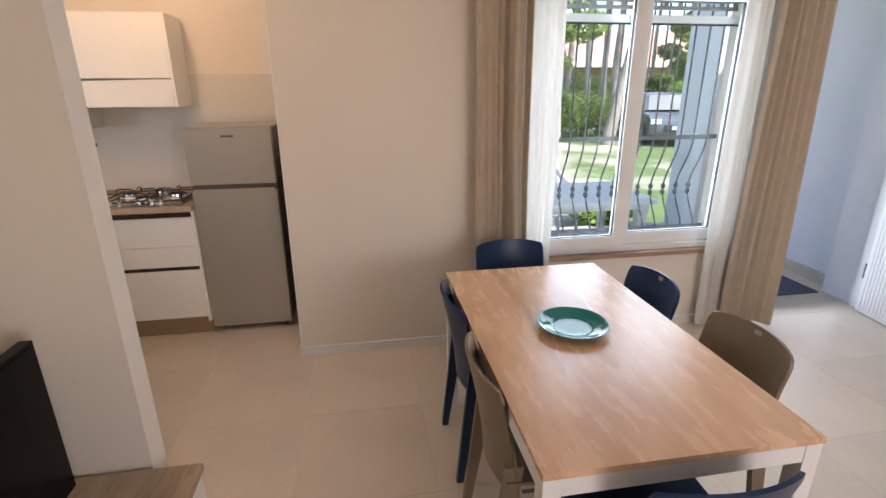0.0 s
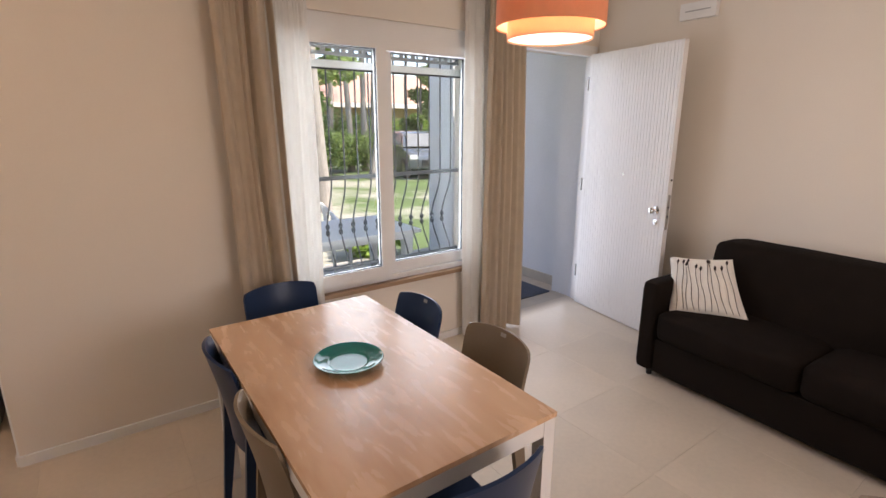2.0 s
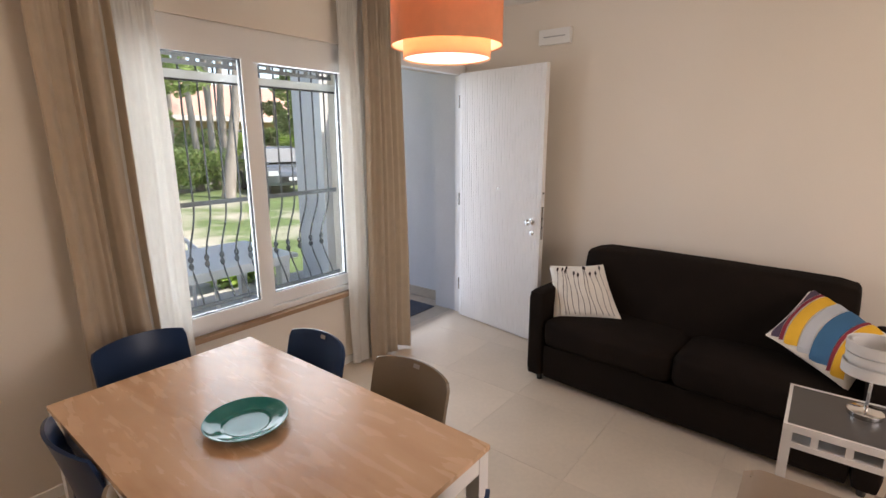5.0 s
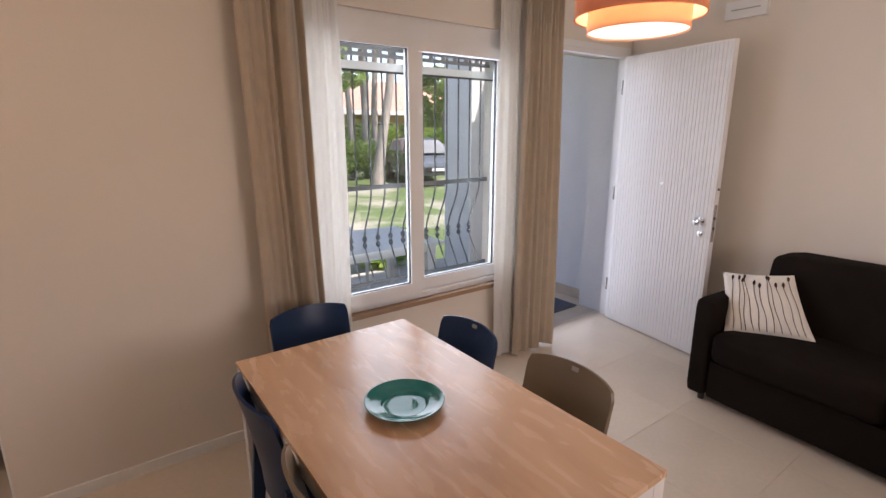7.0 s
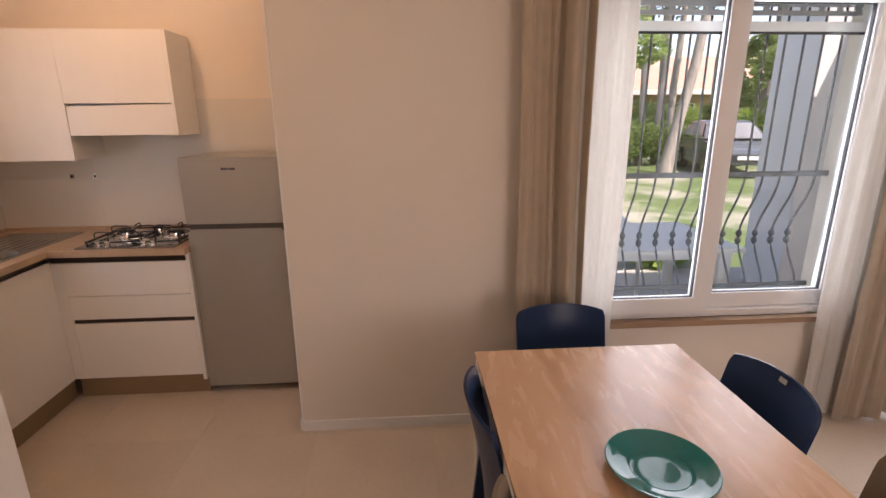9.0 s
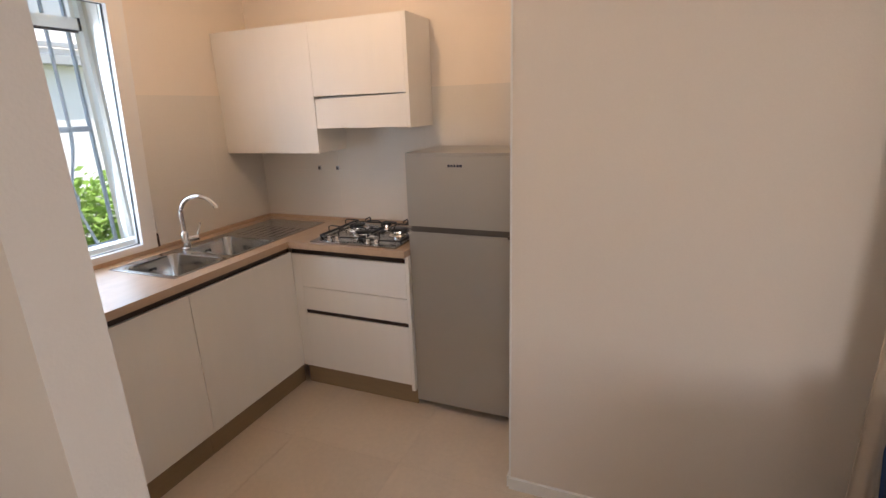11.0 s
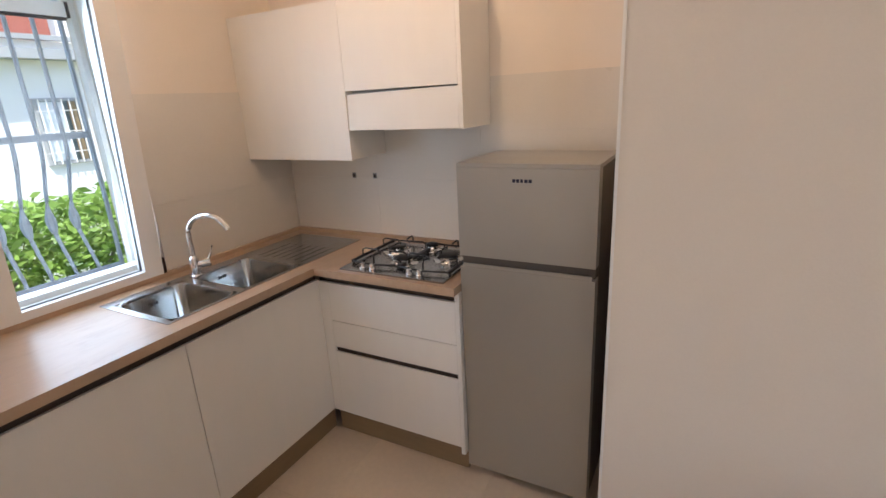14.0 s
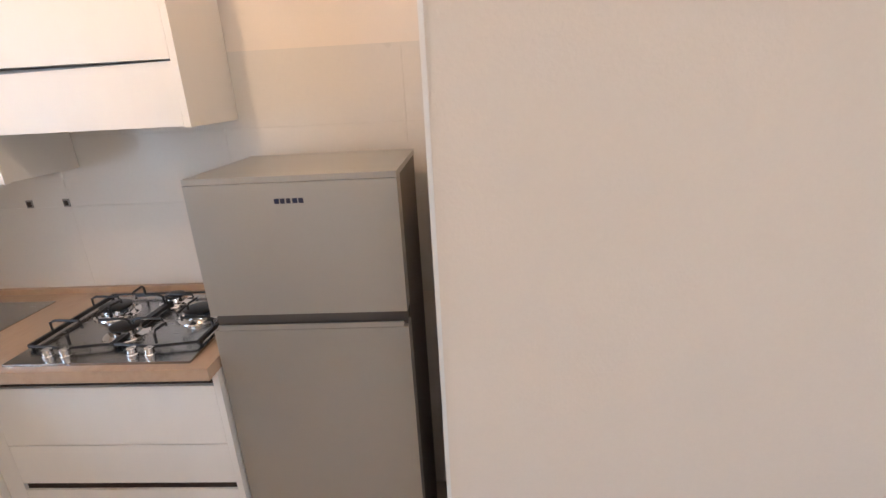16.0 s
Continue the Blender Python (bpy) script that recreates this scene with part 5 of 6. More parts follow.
tube(bm, [(0.122 * math.cos(2 * math.pi * i / 40), 0.140 * math.sin(2 * math.pi * i / 40), 0.048) for i in range(41)], 0.0065, 8, cap=False)
part("rim", bm, WICKER, bk, smooth=True)

# kitchen window: bottom-hung sash tilted inwards
kw = thing("window_2", (KX, 2.81, 0.90), "white tilt-and-turn kitchen window tilted open at the top", "window", kind="structure")


def frame_y(y0, y1, z0, z1, x0, x1, w, wb=None):
    wb = wb or w
    return boxmesh(((x0, y0, z0), (x1, y0 + w, z1)), ((x0, y1 - w, z0), (x1, y1, z1)), ((x0, y0 + w, z0), (x1, y1 - w, z0 + wb)), ((x0, y0 + w, z1 - w), (x1, y1 - w, z1)))


part("window_frame", frame_y(2.46, 3.14, 0.902, 2.19, KX - 0.10, KX - 0.032, 0.05, 0.088), PVC, kw, world=True, bevel=0.003)
TILT = Matrix.Translation((KX - 0.03, 0, 0.925)) @ Matrix.Rotation(radians(4.5), 4, "Y") @ Matrix.Translation((-KX + 0.03, 0, -0.925))


def tilted(bm):
    bm.transform(TILT)
    return bm


ks = part("sash", tilted(frame_y(2.500, 3.112, 0.908, 2.17, KX - 0.03, KX + 0.025, 0.080, 0.060)), PVC, kw, world=True, bevel=0.004)
part("gasket", tilted(frame_y(2.578, 3.034, 0.966, 2.090, KX - 0.014, KX + 0.001, 0.003)), GASKET, ks, world=True)
pane = part("pane", tilted(boxmesh(((KX - 0.010, 2.579, 0.967), (KX - 0.004, 3.033, 2.089)))), GLASS, ks, "clear glass pane", world=True)
pane.visible_shadow = False
part("handle", tilted(rounded(boxmesh(((KX + 0.025, 2.526, 1.36), (KX + 0.036, 2.554, 1.44)), ((KX + 0.036, 2.532, 1.385), (KX + 0.060, 2.548, 1.41)), ((KX + 0.050, 2.531, 1.39), (KX + 0.064, 2.549, 1.50))), 0.004)), GREYP, ks, "grey window handle turned up", world=True)
part("hinge", boxmesh(((KX + 0.002, 3.116, 0.915), (KX + 0.024, 3.128, 1.0))), GROOVE, kw, "dark bottom hinge cover", world=True, bevel=0.003)
part("window_sill", boxmesh(((KX - 0.30, 2.465, 0.86), (KX - 0.102, 3.135, 0.899))), STONE, kw, world=True)
part("reveal_board", boxmesh(((KX + 0.001, 2.418, 0.915), (KX + 0.012, 2.460, 2.30))), PVC, kw, world=True, bevel=0.002)
ksc = thing("insect_screen", (KX - 0.16, 2.81, 2.0), "raised roll-up insect screen with a white bottom bar", "insect screen")
part("bottom_bar", boxmesh(((KX - 0.19, 2.479, 2.002), (KX - 0.165, 3.078, 2.055))), PVC, ksc, world=True, bevel=0.005)
part("brush_seal", boxmesh(((KX - 0.183, 2.479, 1.990), (KX - 0.173, 3.078, 2.002))), GASKET, ksc, world=True)
part("end_cap", boxmesh(((KX - 0.192, 3.0785, 2.0), (KX - 0.163, 3.090, 2.057))), GASKET, ksc, world=True)
part("guide", boxmesh(((KX - 0.195, 3.091, 0.90), (KX - 0.16, 3.112, 2.19))), PVC, ksc, world=True)
part("guide", boxmesh(((KX - 0.195, 2.462, 0.90), (KX - 0.16, 2.478, 2.19))), PVC, ksc, world=True)
grille("window_grille", "y", 2.46, 3.13, KX - 0.34, 0.10, 0.93, 2.19, 1.545, 0.10, 0.0085, IRONW, "grey-blue wrought-iron grille with bellied lower bars", sign=-1, long_knuckles=True)
strap = thing("shutter_strap", (KX, 2.405, 0.93), "worn brown roller-shutter pull strap beside the window", "shutter strap")
part("band", boxmesh(((KX + 0.006, 2.401, 0.94), (KX + 0.009, 2.411, 2.45))), STRAPC, strap, world=True)
part("guide", boxmesh(((KX, 2.393, 2.45), (KX + 0.018, 2.419, 2.50))), PVC, strap, world=True, bevel=0.003)
part("winder", boxmesh(((KX, 2.392, 0.932), (KX + 0.02, 2.420, 0.99))), PVC, strap, world=True, bevel=0.004)
kv = thing("cable_box", (KX, 3.20, 2.19), "small grey plastic box above the kitchen window", "junction box")
part("box", boxmesh(((KX, 3.08, 2.20), (KX + 0.04, 3.33, 2.30))), GREYP, kv, world=True, bevel=0.006)

# kitchen ceiling lamp
kl = thing("ceiling_lamp", (-1.15, 2.90, CZ - 0.30), "small kitchen ceiling spotlight ring with a lit warm bulb", "ceiling lamp")
part("plate", lathe([(0.0, 0.285), (0.09, 0.285), (0.09, 0.30), (0.0, 0.30)], 24), PVC, kl, smooth=True)
for k in range(3):
    a = k * 2.0944 + 0.4
    bm = bmesh.new()
    tube(bm, [(0.075 * math.cos(a), 0.075 * math.sin(a), 0.286), (0.075 * math.cos(a), 0.075 * math.sin(a), 0.06), (0.05 * math.cos(a), 0.05 * math.sin(a), 0.008)], 0.003, 6)
    part("rod", bm, STEEL, kl, smooth=True)
# Added disc, out of view, that keeps direct bulb light off the floor.
part("lower_disc", lathe([(0.0, 0.0), (0.052, 0.0), (0.055, 0.004), (0.052, 0.008), (0.0, 0.008)], 32), LAMPW, kl, "white disc added below the bulb to shade the floor", smooth=True)

# ---- outside ----
solid("ground", boxmesh(((-400, -400, -0.5), (400, 400, -0.10))), GRASS, "sunlit lawn with worn patches under the pines", "ground", "structure")
solid("porch_floor", boxmesh(((-0.4, NY + 0.32, -0.14), (4.6, 5.6, -0.004))), PORCHT, "pale tiled porch floor outside the door", "pavement", "structure")
pw = thing("porch_wall", (4.05, 4.0, 0), "stucco porch wall coloured pale blue for its shade, with stone skirting", "wall", kind="structure")
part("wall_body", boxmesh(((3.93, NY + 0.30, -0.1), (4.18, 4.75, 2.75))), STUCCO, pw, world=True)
part("stone_skirting", boxmesh(((3.915, NY + 0.301, 0.0), (3.9295, 4.75, 0.10))), STONE, pw, "beige stone skirting", world=True, bevel=0.002)
pl = thing("porch_pillar", (3.8, 5.0, 0), "thick white stucco porch pillar", "pillar", kind="structure")
part("shaft", boxmesh(((3.56, 4.76, -0.1), (4.21, 5.25, 2.75))), STUCCOW, pl, world=True, bevel=0.02)
# Added eave; its depth sets where sun falls on porch and pillar.
solid("porch_roof", boxmesh(((-0.4, NY + 0.30, 2.75), (4.6, 3.72, 2.95))), CEIL, "unseen white eave slab added over the door to shape the sunlight", "roof", "structure")
# house body and unseen eaves round the rooms, overhangs sized for sun outdoors
solid("house_roof", boxmesh(((KX - 0.45, SY - 0.5, CZ + 0.251), (EX + 0.4, NY + 0.35, CZ + 0.38)), ((KX - 0.45, NY + 0.35, CZ + 0.251), (-0.1, KY + 0.4, CZ + 0.38))), ROOFT, "low roof of the house", "roof", "structure")
# Unseen rear window, added to hold the fill light.
RW = thing("window_3", (1.75, SY - 0.1, 0.85), "unseen white framed window added in the rear wall for fill light", "window", kind="structure")
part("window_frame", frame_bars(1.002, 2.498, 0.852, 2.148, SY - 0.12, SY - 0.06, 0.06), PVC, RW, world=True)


def garden_table(at):
    g = thing("garden_table", (*at, 0), "white plastic garden table on the porch", "garden table")
    part("tabletop", rounded(boxmesh(((-0.60, -0.42, 0.695), (0.60, 0.42, 0.725))), 0.012, 2), SCREENP, g, smooth=True)
    part("apron", rounded(boxmesh(((-0.54, -0.36, 0.64), (0.54, -0.345, 0.695)), ((-0.54, 0.345, 0.64), (0.54, 0.36, 0.695)), ((-0.54, -0.345, 0.64), (-0.525, 0.345, 0.695)), ((0.525, -0.345, 0.64), (0.54, 0.345, 0.695))), 0.003, 1), SCREENP, g)
    for sx in (-1, 1):
        for sy in (-1, 1):
            bm = bmesh.new()
            ring_loft(bm, [[(sx * 0.50 + dx * w, sy * 0.33 + dy * w, z) for dx, dy in ((-1, -1), (1, -1), (1, 1), (-1, 1))] for z, w in ((0.0, 0.022), (0.35, 0.03), (0.69, 0.045))])
            part("leg", bm, SCREENP, g, bevel=0.006)
    return g


garden_table((1.90, 4.22))


def garden_chair(at, rz):
    c = thing("garden_chair", (*at, 0), "white plastic slatted garden armchair on the porch", "garden chair", "garden chairs", rz=rz)
    part("seat", sheet(lambda u, v: ((2 * u - 1) * 0.23, 0.22 - 0.44 * v, 0.42 - 0.02 * math.sin(math.pi * v)), 10, 10, 0.014), SCREENP, c, smooth=True)
    for k in range(6):
        x = -0.18 + k * 0.072
        part("slat", sheet(lambda u, v: (x - 0.020 + 0.04 * u, -0.20 - 0.12 * v + 0.5 * x * x, 0.44 + 0.34 * v), 2, 8, 0.012), SCREENP, c, smooth=True)
    bm = bmesh.new()
    tube(bm, [(-0.25, 0.2, 0.62), (-0.26, -0.05, 0.63), (-0.24, -0.25, 0.70), (-0.17, -0.32, 0.80), (0, -0.34, 0.82), (0.17, -0.32, 0.80), (0.24, -0.25, 0.70), (0.26, -0.05, 0.63), (0.25, 0.2, 0.62)], 0.02, 8)
    part("top_rail", bm, SCREENP, c, smooth=True)
    for sx in (-1, 1):
        for y0, y1, z1 in ((0.2, 0.23, 0.62), (-0.22, -0.28, 0.70)):
            bm = bmesh.new()
            tube(bm, [(sx * 0.25, y0, z1), (sx * 0.26, y1, 0.0)], [0.02, 0.016], 8)
            part("leg", bm, SCREENP, c, smooth=True)
    return c


garden_chair((1.95, 4.88), 178)


def leaf_cloud(name, blobs, count, size, seed, flat=0.5):
    """Mesh data of many small leaves scattered through lumpy volumes; blobs: (centre, radii)."""
    rng = np.random.default_rng(seed)
    vol = np.array([b[1][0] * b[1][1] * b[1][2] for b in blobs])
    pick = rng.choice(len(blobs), count, p=vol / vol.sum())
    d = rng.normal(size=(count, 3))
    d /= np.linalg.norm(d, axis=1)[:, None]
    r = rng.uniform(0.55, 1.0, count) ** 0.6 * (1 + 0.18 * np.sin(7 * d[:, 0] + 3 * d[:, 2]) * np.cos(6 * d[:, 1]))
    c = np.array([blobs[i][0] for i in pick]) + d * r[:, None] * np.array([blobs[i][1] for i in pick])
    a = rng.normal(size=(count, 3)) + d * 0.6
    a[:, 2] *= flat
    a /= np.linalg.norm(a, axis=1)[:, None]
    b = np.cross(a, rng.normal(size=(count, 3)))
    b /= np.linalg.norm(b, axis=1)[:, None]
    s = size * rng.uniform(0.6, 1.4, count)[:, None]
    v = np.stack([c - a * s, c + b * s * 0.45, c + a * s, c - b * s * 0.45], 1).reshape(-1, 3)
    me = bpy.data.meshes.new(name)
    me.from_pydata(v.tolist(), [], np.arange(4 * count).reshape(-1, 4).tolist())
    return me


def tree(at, h, r, crown, seed, lean=(0, 0), needles=True):
    """A tapered, slightly crooked trunk with limbs and a crown of many leaves."""
    rnd = random.Random(seed)
    t = thing("tree", (*at, -0.12), "tall garden pine with a bare grey-brown trunk" if needles else "leafy garden tree with bright green foliage", "tree", "garden trees")
    pts = [(lean[0] * k / 8 + rnd.uniform(-0.04, 0.04), lean[1] * k / 8 + rnd.uniform(-0.04, 0.04), h * k / 8) for k in range(9)]
    bm = bmesh.new()
    tube(bm, pts, [r * (1.35 if k == 0 else 1 - 0.07 * k) for k in range(9)], 12)
    blobs = []
    for k in range(9):
        z = h * rnd.uniform(crown, 0.98)
        a = rnd.uniform(0, 6.28)
        ln = h * rnd.uniform(0.12, 0.24)
        f = z / h
        p0 = Vector((lean[0] * f, lean[1] * f, z))
        p1 = p0 + Vector((math.cos(a) * ln, math.sin(a) * ln, ln * rnd.uniform(0.1, 0.5)))
        tube(bm, [p0, (p0 + p1) / 2 + Vector((0, 0, 0.1)), p1], [r * 0.35, r * 0.22, r * 0.08], 6)
        blobs.append((tuple(p1), (ln * 0.55, ln * 0.55, ln * 0.32)))
        blobs.append((tuple((p0 + p1) / 2), (ln * 0.35, ln * 0.35, ln * 0.22)))
    part("trunk", bm, BARK, t, smooth=True)
    me = leaf_cloud("crown", blobs, 2000 if needles else 6000, 0.12 if needles else 0.075, seed)
    me.materials.append(NEEDLE if needles else LEAF)
    ob = new("crown", me)
    ob.parent = t
    return t


LEAN = {1: -0.3, 2: 0.1, 3: 2.1}
for x, y, h, r, cr, sd in ((8.22, 17.4, 12, 0.115, 0.62, 1), (8.72, 17.3, 12, 0.115, 0.62, 2), (7.67, 14.55, 12, 0.155, 0.62, 3), (3.94, 9.7, 12, 0.14, 0.7, 4), (12.8, 21.0, 10, 0.09, 0.6, 5),
                           (10.8, 20.5, 11, 0.16, 0.5, 6), (13.5, 15.5, 10, 0.18, 0.5, 7), (3.2, 15.0, 10, 0.15, 0.5, 8), (14.5, 20.0, 11, 0.18, 0.5, 9), (6.0, 20.5, 11, 0.14, 0.5, 10),
                           (16.5, 17.0, 10, 0.2, 0.5, 14), (9.9, 23.5, 12, 0.15, 0.4, 15), (1.0, 19.0, 11, 0.2, 0.5, 16), (7.2, 22.5, 12, 0.13, 0.5, 17), (12.2, 24.0, 12, 0.14, 0.5, 18)):
    tree((x, y), h, r, cr, sd, (LEAN.get(sd, random.Random(sd).uniform(-0.5, 0.7)), 0.2))
for k, (x, y, h) in enumerate(((5.6, 19.5, 3.6), (13.0, 20.0, 4.0), (16.0, 22.5, 5), (18.5, 20.0, 5), (21.5, 22.0, 5), (0.0, 21.0, 5), (24.5, 21.0, 5))):
    tree((x, y), h, 0.09, 0.32, 50 + k, needles=False)
tree((4.0, 10.4), 4.6, 0.07, 0.42, 11, needles=False)
tree((13.2, 16.8), 5.0, 0.08, 0.3, 12, needles=False)
tree((16.0, 14.2), 5.0, 0.08, 0.3, 13, needles=False)


def shrub(at, radii, count, size, seed, material, label, kind="", cat="shrub"):
    rnd = random.Random(seed)
    blobs = [((rnd.uniform(-0.6, 0.6) * radii[0], rnd.uniform(-0.6, 0.6) * radii[1], radii[2] * rnd.uniform(0.6, 1.2)),
              (radii[0] * rnd.uniform(0.3, 0.5), radii[1] * rnd.uniform(0.4, 0.6), radii[2] * rnd.uniform(0.5, 0.8))) for _ in range(9)]
    me = leaf_cloud("shrub", blobs, count, size, seed)
    me.materials.append(material)
    ob = new("shrub", me)
    ob.location = (*at, -0.1)
    return tagged(ob, label, cat, "garden shrubs", kind)


for k, (x, y, rx, ry, rz) in enumerate(((6.2, 24.5, 3.0, 1.0, 1.3), (11.0, 25.0, 3.0, 1.0, 1.3), (16.0, 25.0, 3.0, 1.0, 1.3), (21.5, 24.5, 3.0, 1.0, 1.3), (4.3, 16.2, 2.2, 1.0, 0.9), (8.0, 17.5, 2.4, 1.0, 0.9), (11.5, 18.0, 2.2, 1.1, 1.0), (14.5, 17.6, 2.2, 1.1, 1.1), (18.0, 17.0, 2.4, 1.2, 1.1), (1.0, 16.5, 2.4, 1.0, 1.0), (21.0, 16.0, 2.4, 1.2, 1.2))):
    shrub((x, y), (rx, ry, rz), 6500, 0.075, 20 + k, LEAF if k % 2 else LEAF2, "dense sunlit green garden shrub")
shrub((3.05, 5.9), (0.5, 0.4, 0.28), 900, 0.07, 40, LEAF2, "low leafy plant beside the porch")


def car(at, rz):
    c = thing("car", (*at, -0.10), "parked dark grey hatchback car in the garden", "car", rz=rz)
    prof = [(-2.05, 0.45), (-2.0, 0.80), (-1.85, 0.92), (-0.95, 1.02), (0.0, 1.03), (1.5, 1.00), (1.95, 0.95), (2.03, 0.65), (2.0, 0.38), (1.4, 0.28), (-1.5, 0.28), (-2.0, 0.35)]
    bm = bmesh.new()
    ring_loft(bm, [[(x * (0.97 if abs(y) > 0.7 else 1), y, z if z < 0.6 or abs(y) < 0.7 else z - 0.05) for x, z in prof] for y in (-0.85, -0.78, 0.78, 0.85)])
    body = part("body", bm, CARP, c, bevel=0.04)
    cab = [(-1.0, 1.00), (-0.35, 1.42), (0.2, 1.50), (1.1, 1.46), (1.75, 1.05)]
    bm = bmesh.new()
    ring_loft(bm, [[(x, y * (0.80 if z < 1.1 else 0.62), z) for x, z in cab] for y in (-1, -0.9, 0.9, 1)])
    roof = part("cabin", bm, CARP, c, bevel=0.05)
    for sy in (-1, 1):
        bm = bmesh.new()
        vs = [bm.verts.new(p) for p in ((-0.72, sy * 0.805, 1.06), (0.25, sy * 0.80, 1.06), (0.25, sy * 0.655, 1.42), (-0.28, sy * 0.66, 1.38))]
        bm.faces.new(vs)
        vs = [bm.verts.new(p) for p in ((0.32, sy * 0.80, 1.06), (1.35, sy * 0.80, 1.06), (1.05, sy * 0.66, 1.40), (0.32, sy * 0.655, 1.42))]
        bm.faces.new(vs)
        bmesh.ops.solidify(bm, geom=bm.faces[:], thickness=0.01)
        part("side_window", bm, CARGL, c)
    for x0, x1, z0, z1 in ((-1.03, -0.40, 1.02, 1.40), (1.76, 1.14, 1.08, 1.43)):
        bm = bmesh.new()
        sgn = -1 if x0 < 0 else 1
        vs = [bm.verts.new(p) for p in ((x0 + sgn * 0.06, -0.70, z0), (x0 + sgn * 0.06, 0.70, z0), (x1 + sgn * 0.05, 0.55, z1 + 0.03), (x1 + sgn * 0.05, -0.55, z1 + 0.03))]
        bm.faces.new(vs)
        bmesh.ops.solidify(bm, geom=bm.faces[:], thickness=0.01)
        part("windscreen", bm, CARGL, c)
    for sy in (-1, 1):
        part("headlight", rounded(boxmesh(((-2.06, sy * 0.72 - 0.16, 0.66), (-1.93, sy * 0.72 + 0.13, 0.80))), 0.03), LIGHTG, c)
    part("grille", boxmesh(((-2.085, -0.45, 0.45), (-2.03, 0.45, 0.62))), BLACKM, c)
    part("number_plate", boxmesh(((-2.10, -0.26, 0.50), (-2.086, 0.26, 0.60))), SCREENP, c)
    for x in (-1.3, 1.25):
        for sy in (-1, 1):
            bm = lathe([(0.12, -0.10), (0.30, -0.10), (0.33, -0.06), (0.33, 0.06), (0.30, 0.10), (0.12, 0.10)], 24)
            bm.transform(pose(x, sy * 0.78, 0.33, 90))
            w = part("wheel", bm, TYRE, c, smooth=True)
            bm = lathe([(0.0, -0.105), (0.2, -0.105), (0.21, 0.0), (0.2, 0.105), (0.0, 0.105)], 16)
            bm.transform(pose(x, sy * 0.78, 0.33, 90))
            part("rim", bm, STEEL, w, smooth=True)
    return c


car((9.75, 15.2), 74)

# neighbouring house with ochre wall and tiled roof
nh = thing("neighbour_house", (18, 30, 0), "low ochre neighbouring house with a terracotta roof behind the trees", "house")
part("wall_body", boxmesh(((8.0, 28.0, -0.2), (34.0, 36.0, 2.7))), YELLOWW, nh, world=True)
bm = bmesh.new()
ring_loft(bm, [[(x, 27.2, 2.62), (x, 36.8, 2.62), (x, 36.8, 2.8), (x, 32, 5.0), (x, 27.2, 2.8)] for x in (7.4, 34.6)])
part("roof", bm, ROOFT, nh, "terracotta tiled roof", world=True)
part("fascia", boxmesh(((7.4, 27.12, 2.58), (34.6, 27.2, 2.84))), WHITEW, nh, world=True)
for x in (11, 15, 19, 23, 27):
    wdw = part("window", boxmesh(((x, 27.95, 0.9), (x + 1.1, 28.02, 2.1))), DARKGL, nh, "dark window", world=True)
    part("window_frame", frame_bars(x - 0.06, x + 1.16, 0.84, 2.16, 27.92, 27.99, 0.06), WHITEW, wdw, world=True)

# hedge and house across from the kitchen
rnd = random.Random(9)
blobs = [((rnd.uniform(-0.25, 0.25), -3.4 + k * 0.30, rnd.uniform(0.3, 0.95)), (0.42, 0.42, 0.36)) for k in range(32)] + \
        [((rnd.uniform(-0.2, 0.2), -3.4 + k * 0.26, 0.92 + rnd.uniform(-0.06, 0.06)), (0.36, 0.36, 0.30)) for k in range(36)]
me = leaf_cloud("hedge", blobs, 26000, 0.043, 77)
me.materials.append(LEAF2)
hedge = new("hedge", me)
hedge.location = (-4.5, 3.6, -0.1)
tagged(hedge, "dense sunlit bright green laurel hedge", "hedge", kind="stuff")
bm = bmesh.new()
for k in range(14):
    y = -3.2 + k * 0.62
    tube(bm, [(0, y, 0), (rnd.uniform(-.1, .1), y + rnd.uniform(-.2, .2), 0.5), (rnd.uniform(-.2, .2), y + rnd.uniform(-.2, .2), 0.95)], [0.03, 0.02, 0.008], 6)
bm.transform(Matrix.Translation((-4.5, 3.6, -0.1)))
solid("hedge_stems", bm, BARK, "brown woody stems inside the hedge", "hedge", "stuff")

oh = thing("opposite_house", (-15, 8, 0), "white rendered house with a barred window and red upper band", "house")
part("wall_body", boxmesh(((-21, -6, -0.2), (-13.0, 24, 2.86))), WHITEW, oh, world=True)
part("eave_band", boxmesh(((-21, -6, 2.86), (-12.6, 24, 3.06))), GREYB, oh, "grey concrete eave band", world=True, bevel=0.02)
part("balcony_slab", boxmesh(((-21, -6, 3.06), (-12.8, 24, 3.22))), WHITEW, oh, world=True)
part("gutter", boxmesh(((-12.8, -6, 3.24), (-12.66, 24, 3.34))), GREYB, oh, world=True)
part("upper_wall", boxmesh(((-21, -6, 3.22), (-13.1, 24, 6.0))), WHITEW, oh, world=True)
part("red_panel", boxmesh(((-13.1, 4.0, 3.32), (-12.95, 8.15, 4.3))), REDW, oh, "red-brown rendered balcony front", world=True)
part("roof", boxmesh(((-21.6, -6.5, 6.0), (-12.4, 24.5, 6.25))), ROOFT, oh, world=True)
wd = part("window", boxmesh(((-13.02, 7.5, 0.70), (-12.97, 8.3, 2.02))), DARKGL, oh, "barred window with pale curtain", world=True)
part("window_frame", frame_y(7.44, 8.36, 0.64, 2.08, -13.0, -12.93, 0.07), GREYB, wd, world=True)
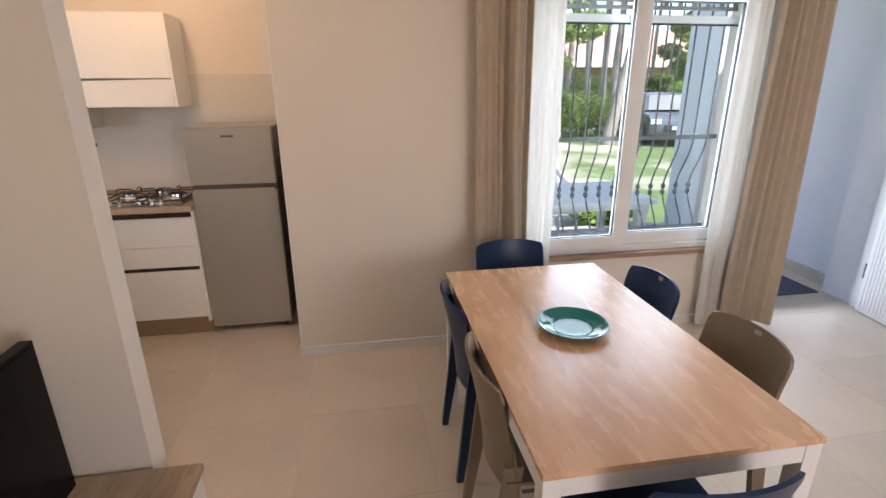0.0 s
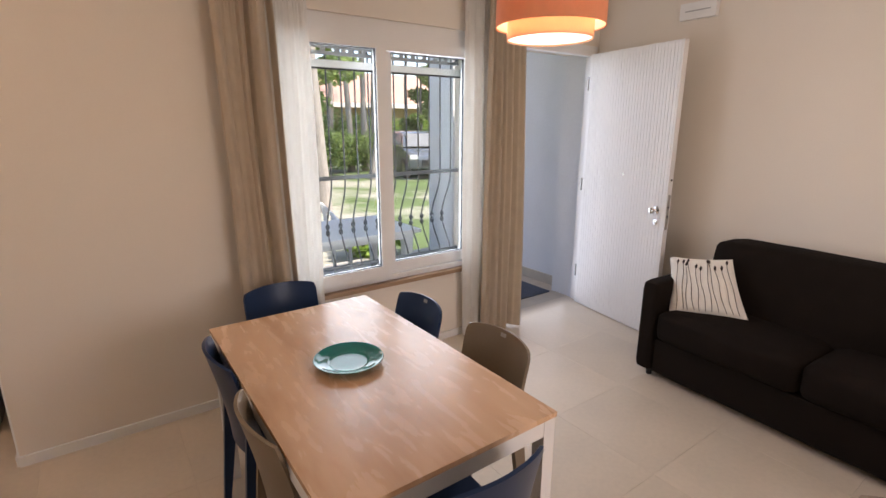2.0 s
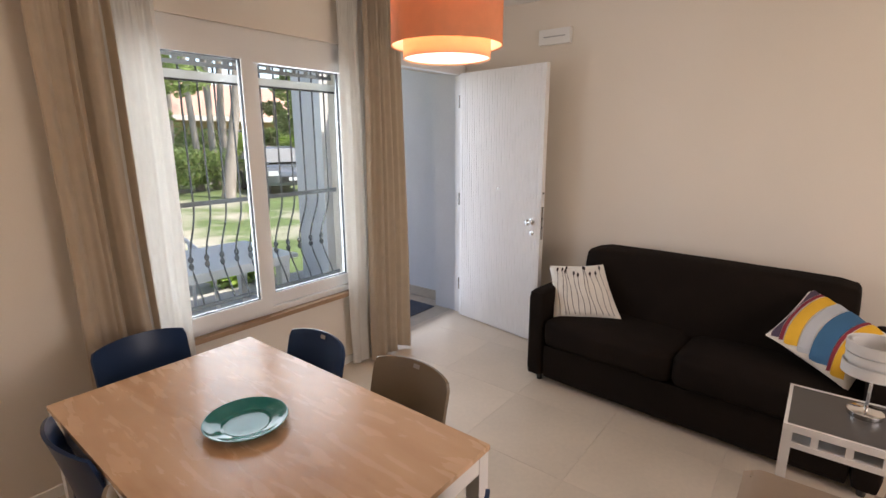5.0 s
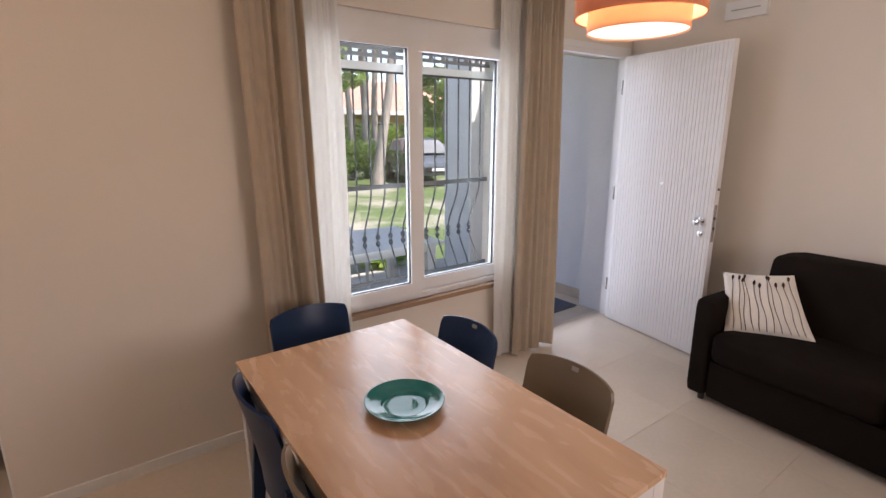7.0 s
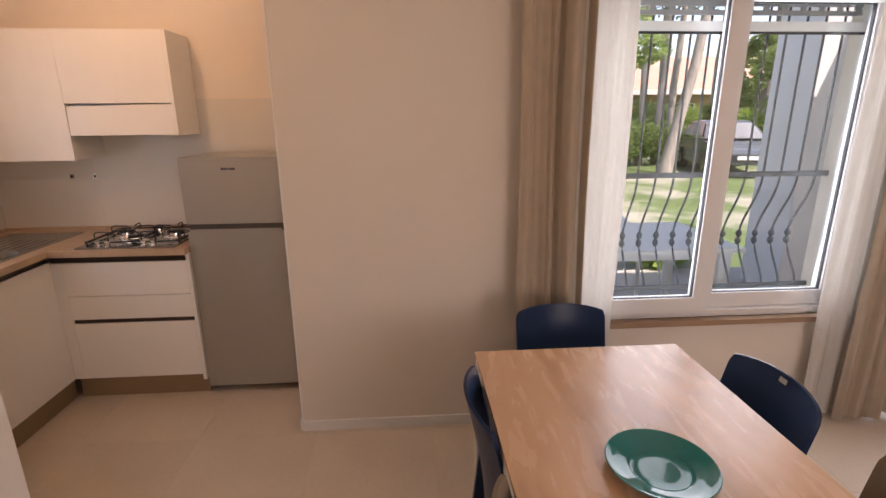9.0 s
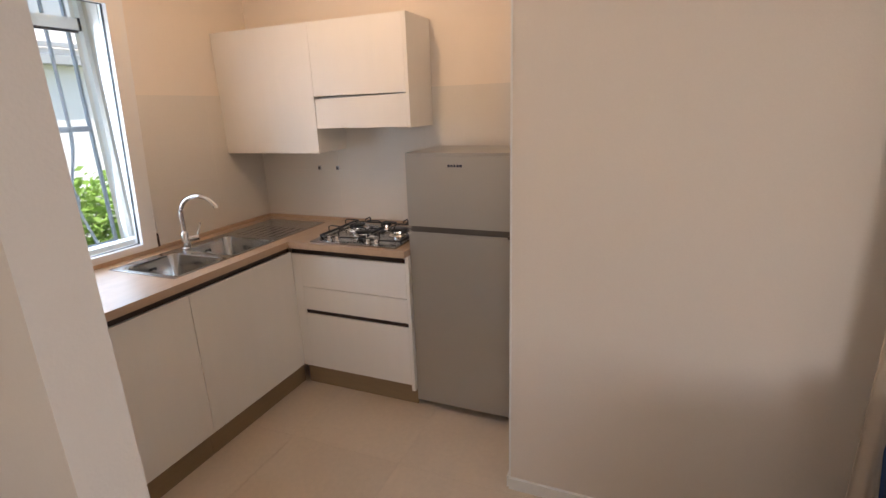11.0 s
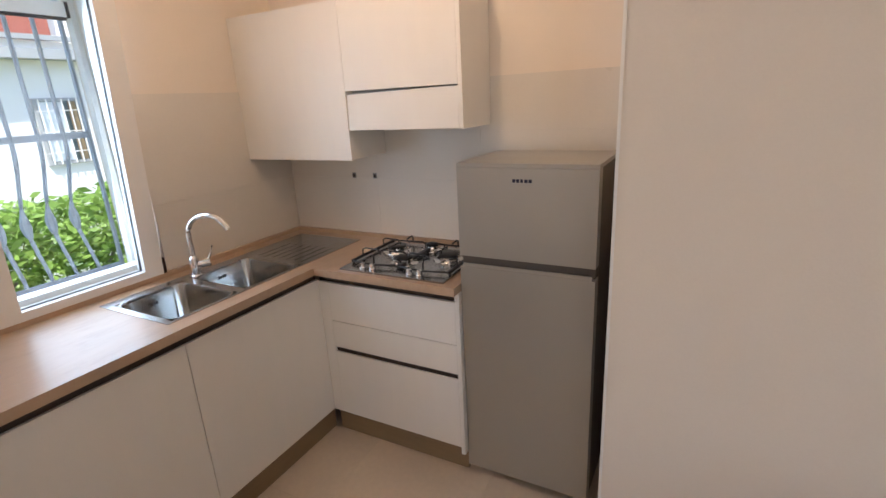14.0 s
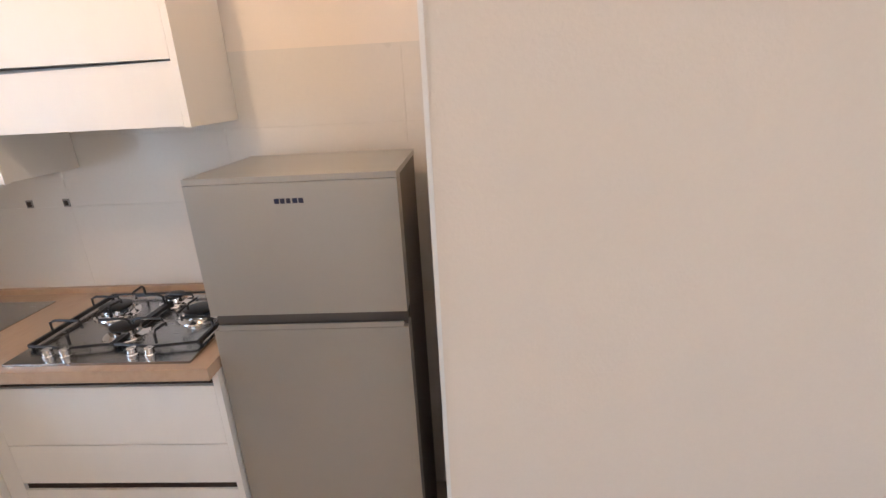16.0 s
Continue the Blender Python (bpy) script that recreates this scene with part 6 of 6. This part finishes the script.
part("shutter", boxmesh(((-12.965, 8.12, 0.72), (-12.93, 8.26, 2.0))), PLINTH, wd, world=True)
part("curtain", boxmesh(((-12.968, 7.53, 0.72), (-12.955, 8.02, 2.0))), LIGHTG, wd, world=True)
for k in range(6):
    y = 7.52 + k * 0.15
    part("bar", boxmesh(((-12.90, y, 0.66), (-12.88, y + 0.02, 2.06))), WHITEW, wd, world=True)
for z in (0.9, 1.35, 1.8):
    part("bar", boxmesh(((-12.895, 7.46, z), (-12.885, 8.34, z + 0.02))), WHITEW, wd, world=True)
solid("west_wall_plaster", boxmesh(((KX - 0.30, SY - 0.2, -0.12), (WXL - 0.2, PY0, CZ))), WHITEW, "plain closed part of the house beside the rooms", "wall", "structure")

# ---- kitchen splashback tiles ----
sp = thing("splashback", (-1.3, KY, 0.93), "pale warm-grey large-format splashback tiles with fine joints", "splashback", kind="structure")
part("grout_bed", boxmesh(((KX + 0.006, KY - 0.005, 0.87), (-0.33, KY - 0.0005, 1.700))), SPLASH, sp, world=True)
part("grout_bed", boxmesh(((KX + 0.0005, 3.14, 0.87), (KX + 0.004, KY - 0.005, 1.700)), ((KX + 0.0005, PY1, 0.87), (KX + 0.004, 2.392, 1.700))), SPLASH, sp, world=True)
JZ = (0.930, 1.232, 1.466, 1.700)


def tiles_x(x0, x1, step, z0, z1):
    x = x0
    while x < x1 - 1e-3:
        e = min(x + step, x1)
        part("tile", boxmesh(((x + 0.0004, KY - 0.0095, z0 + 0.0004), (e - 0.0004, KY - 0.005, z1 - 0.0004))), SPLASH, sp, world=True)
        x = e


for k in range(3):
    tiles_x(KX + 0.0081, -0.33, 0.60, JZ[k], JZ[k + 1])
    for y0, y1 in ((3.14, 3.59), (3.59, KY - 0.0095), (PY1 + 0.001, 2.392)):
        part("tile", boxmesh(((KX + 0.004, y0 + 0.00015, JZ[k] + 0.0002), (KX + 0.008, y1 - 0.00015, JZ[k + 1] - 0.0002))), SPLASH, sp, world=True)

# ---- floor tiles ----
TS = 0.60
ftile = {}
ix0, iy0 = -0.235 - 4 * TS, 1.255 - 5 * TS
for i in range(12):
    for j in range(11):
        x0, y0 = ix0 + i * TS, iy0 + j * TS
        x1, y1 = x0 + TS, y0 + TS
        lo_x, hi_x = KX + 0.001, EX - 0.001
        lo_y, hi_y = SY + 0.001, KY - 0.001
        a0, a1, b0, b1 = max(x0, lo_x), min(x1, hi_x), max(y0, lo_y), min(y1, hi_y)
        if a1 - a0 < 0.02 or b1 - b0 < 0.02:
            continue
        if (a0 + a1) / 2 < WXL and (b0 + b1) / 2 < PY0:
            continue
        if (a0 + a1) / 2 > -0.3 and b1 > NY + 0.1:
            b1 = NY + 0.1
            if b1 - b0 < 0.02:
                continue
        key = (round(a1 - a0, 3), round(b1 - b0, 3))
        if key not in ftile:
            w, d = key[0] / 2 - 0.0004, key[1] / 2 - 0.0004
            bm = bmesh.new()
            ring_loft(bm, [[(-w, -d, -0.0025), (w, -d, -0.0025), (w, d, -0.0025), (-w, d, -0.0025)], [(-w, -d, -0.0007), (w, -d, -0.0007), (w, d, -0.0007), (-w, d, -0.0007)],
                           [(-w + 0.0004, -d + 0.0004, 0), (w - 0.0004, -d + 0.0004, 0), (w - 0.0004, d - 0.0004, 0), (-w + 0.0004, d - 0.0004, 0)]])
            ftile[key] = mesh_of("tile", bm, TILE)
        ob = new("tile", ftile[key])
        ob.parent = floor
        ob.location = Vector(((a0 + a1) / 2, (b0 + b1) / 2, 0)) - floor.location
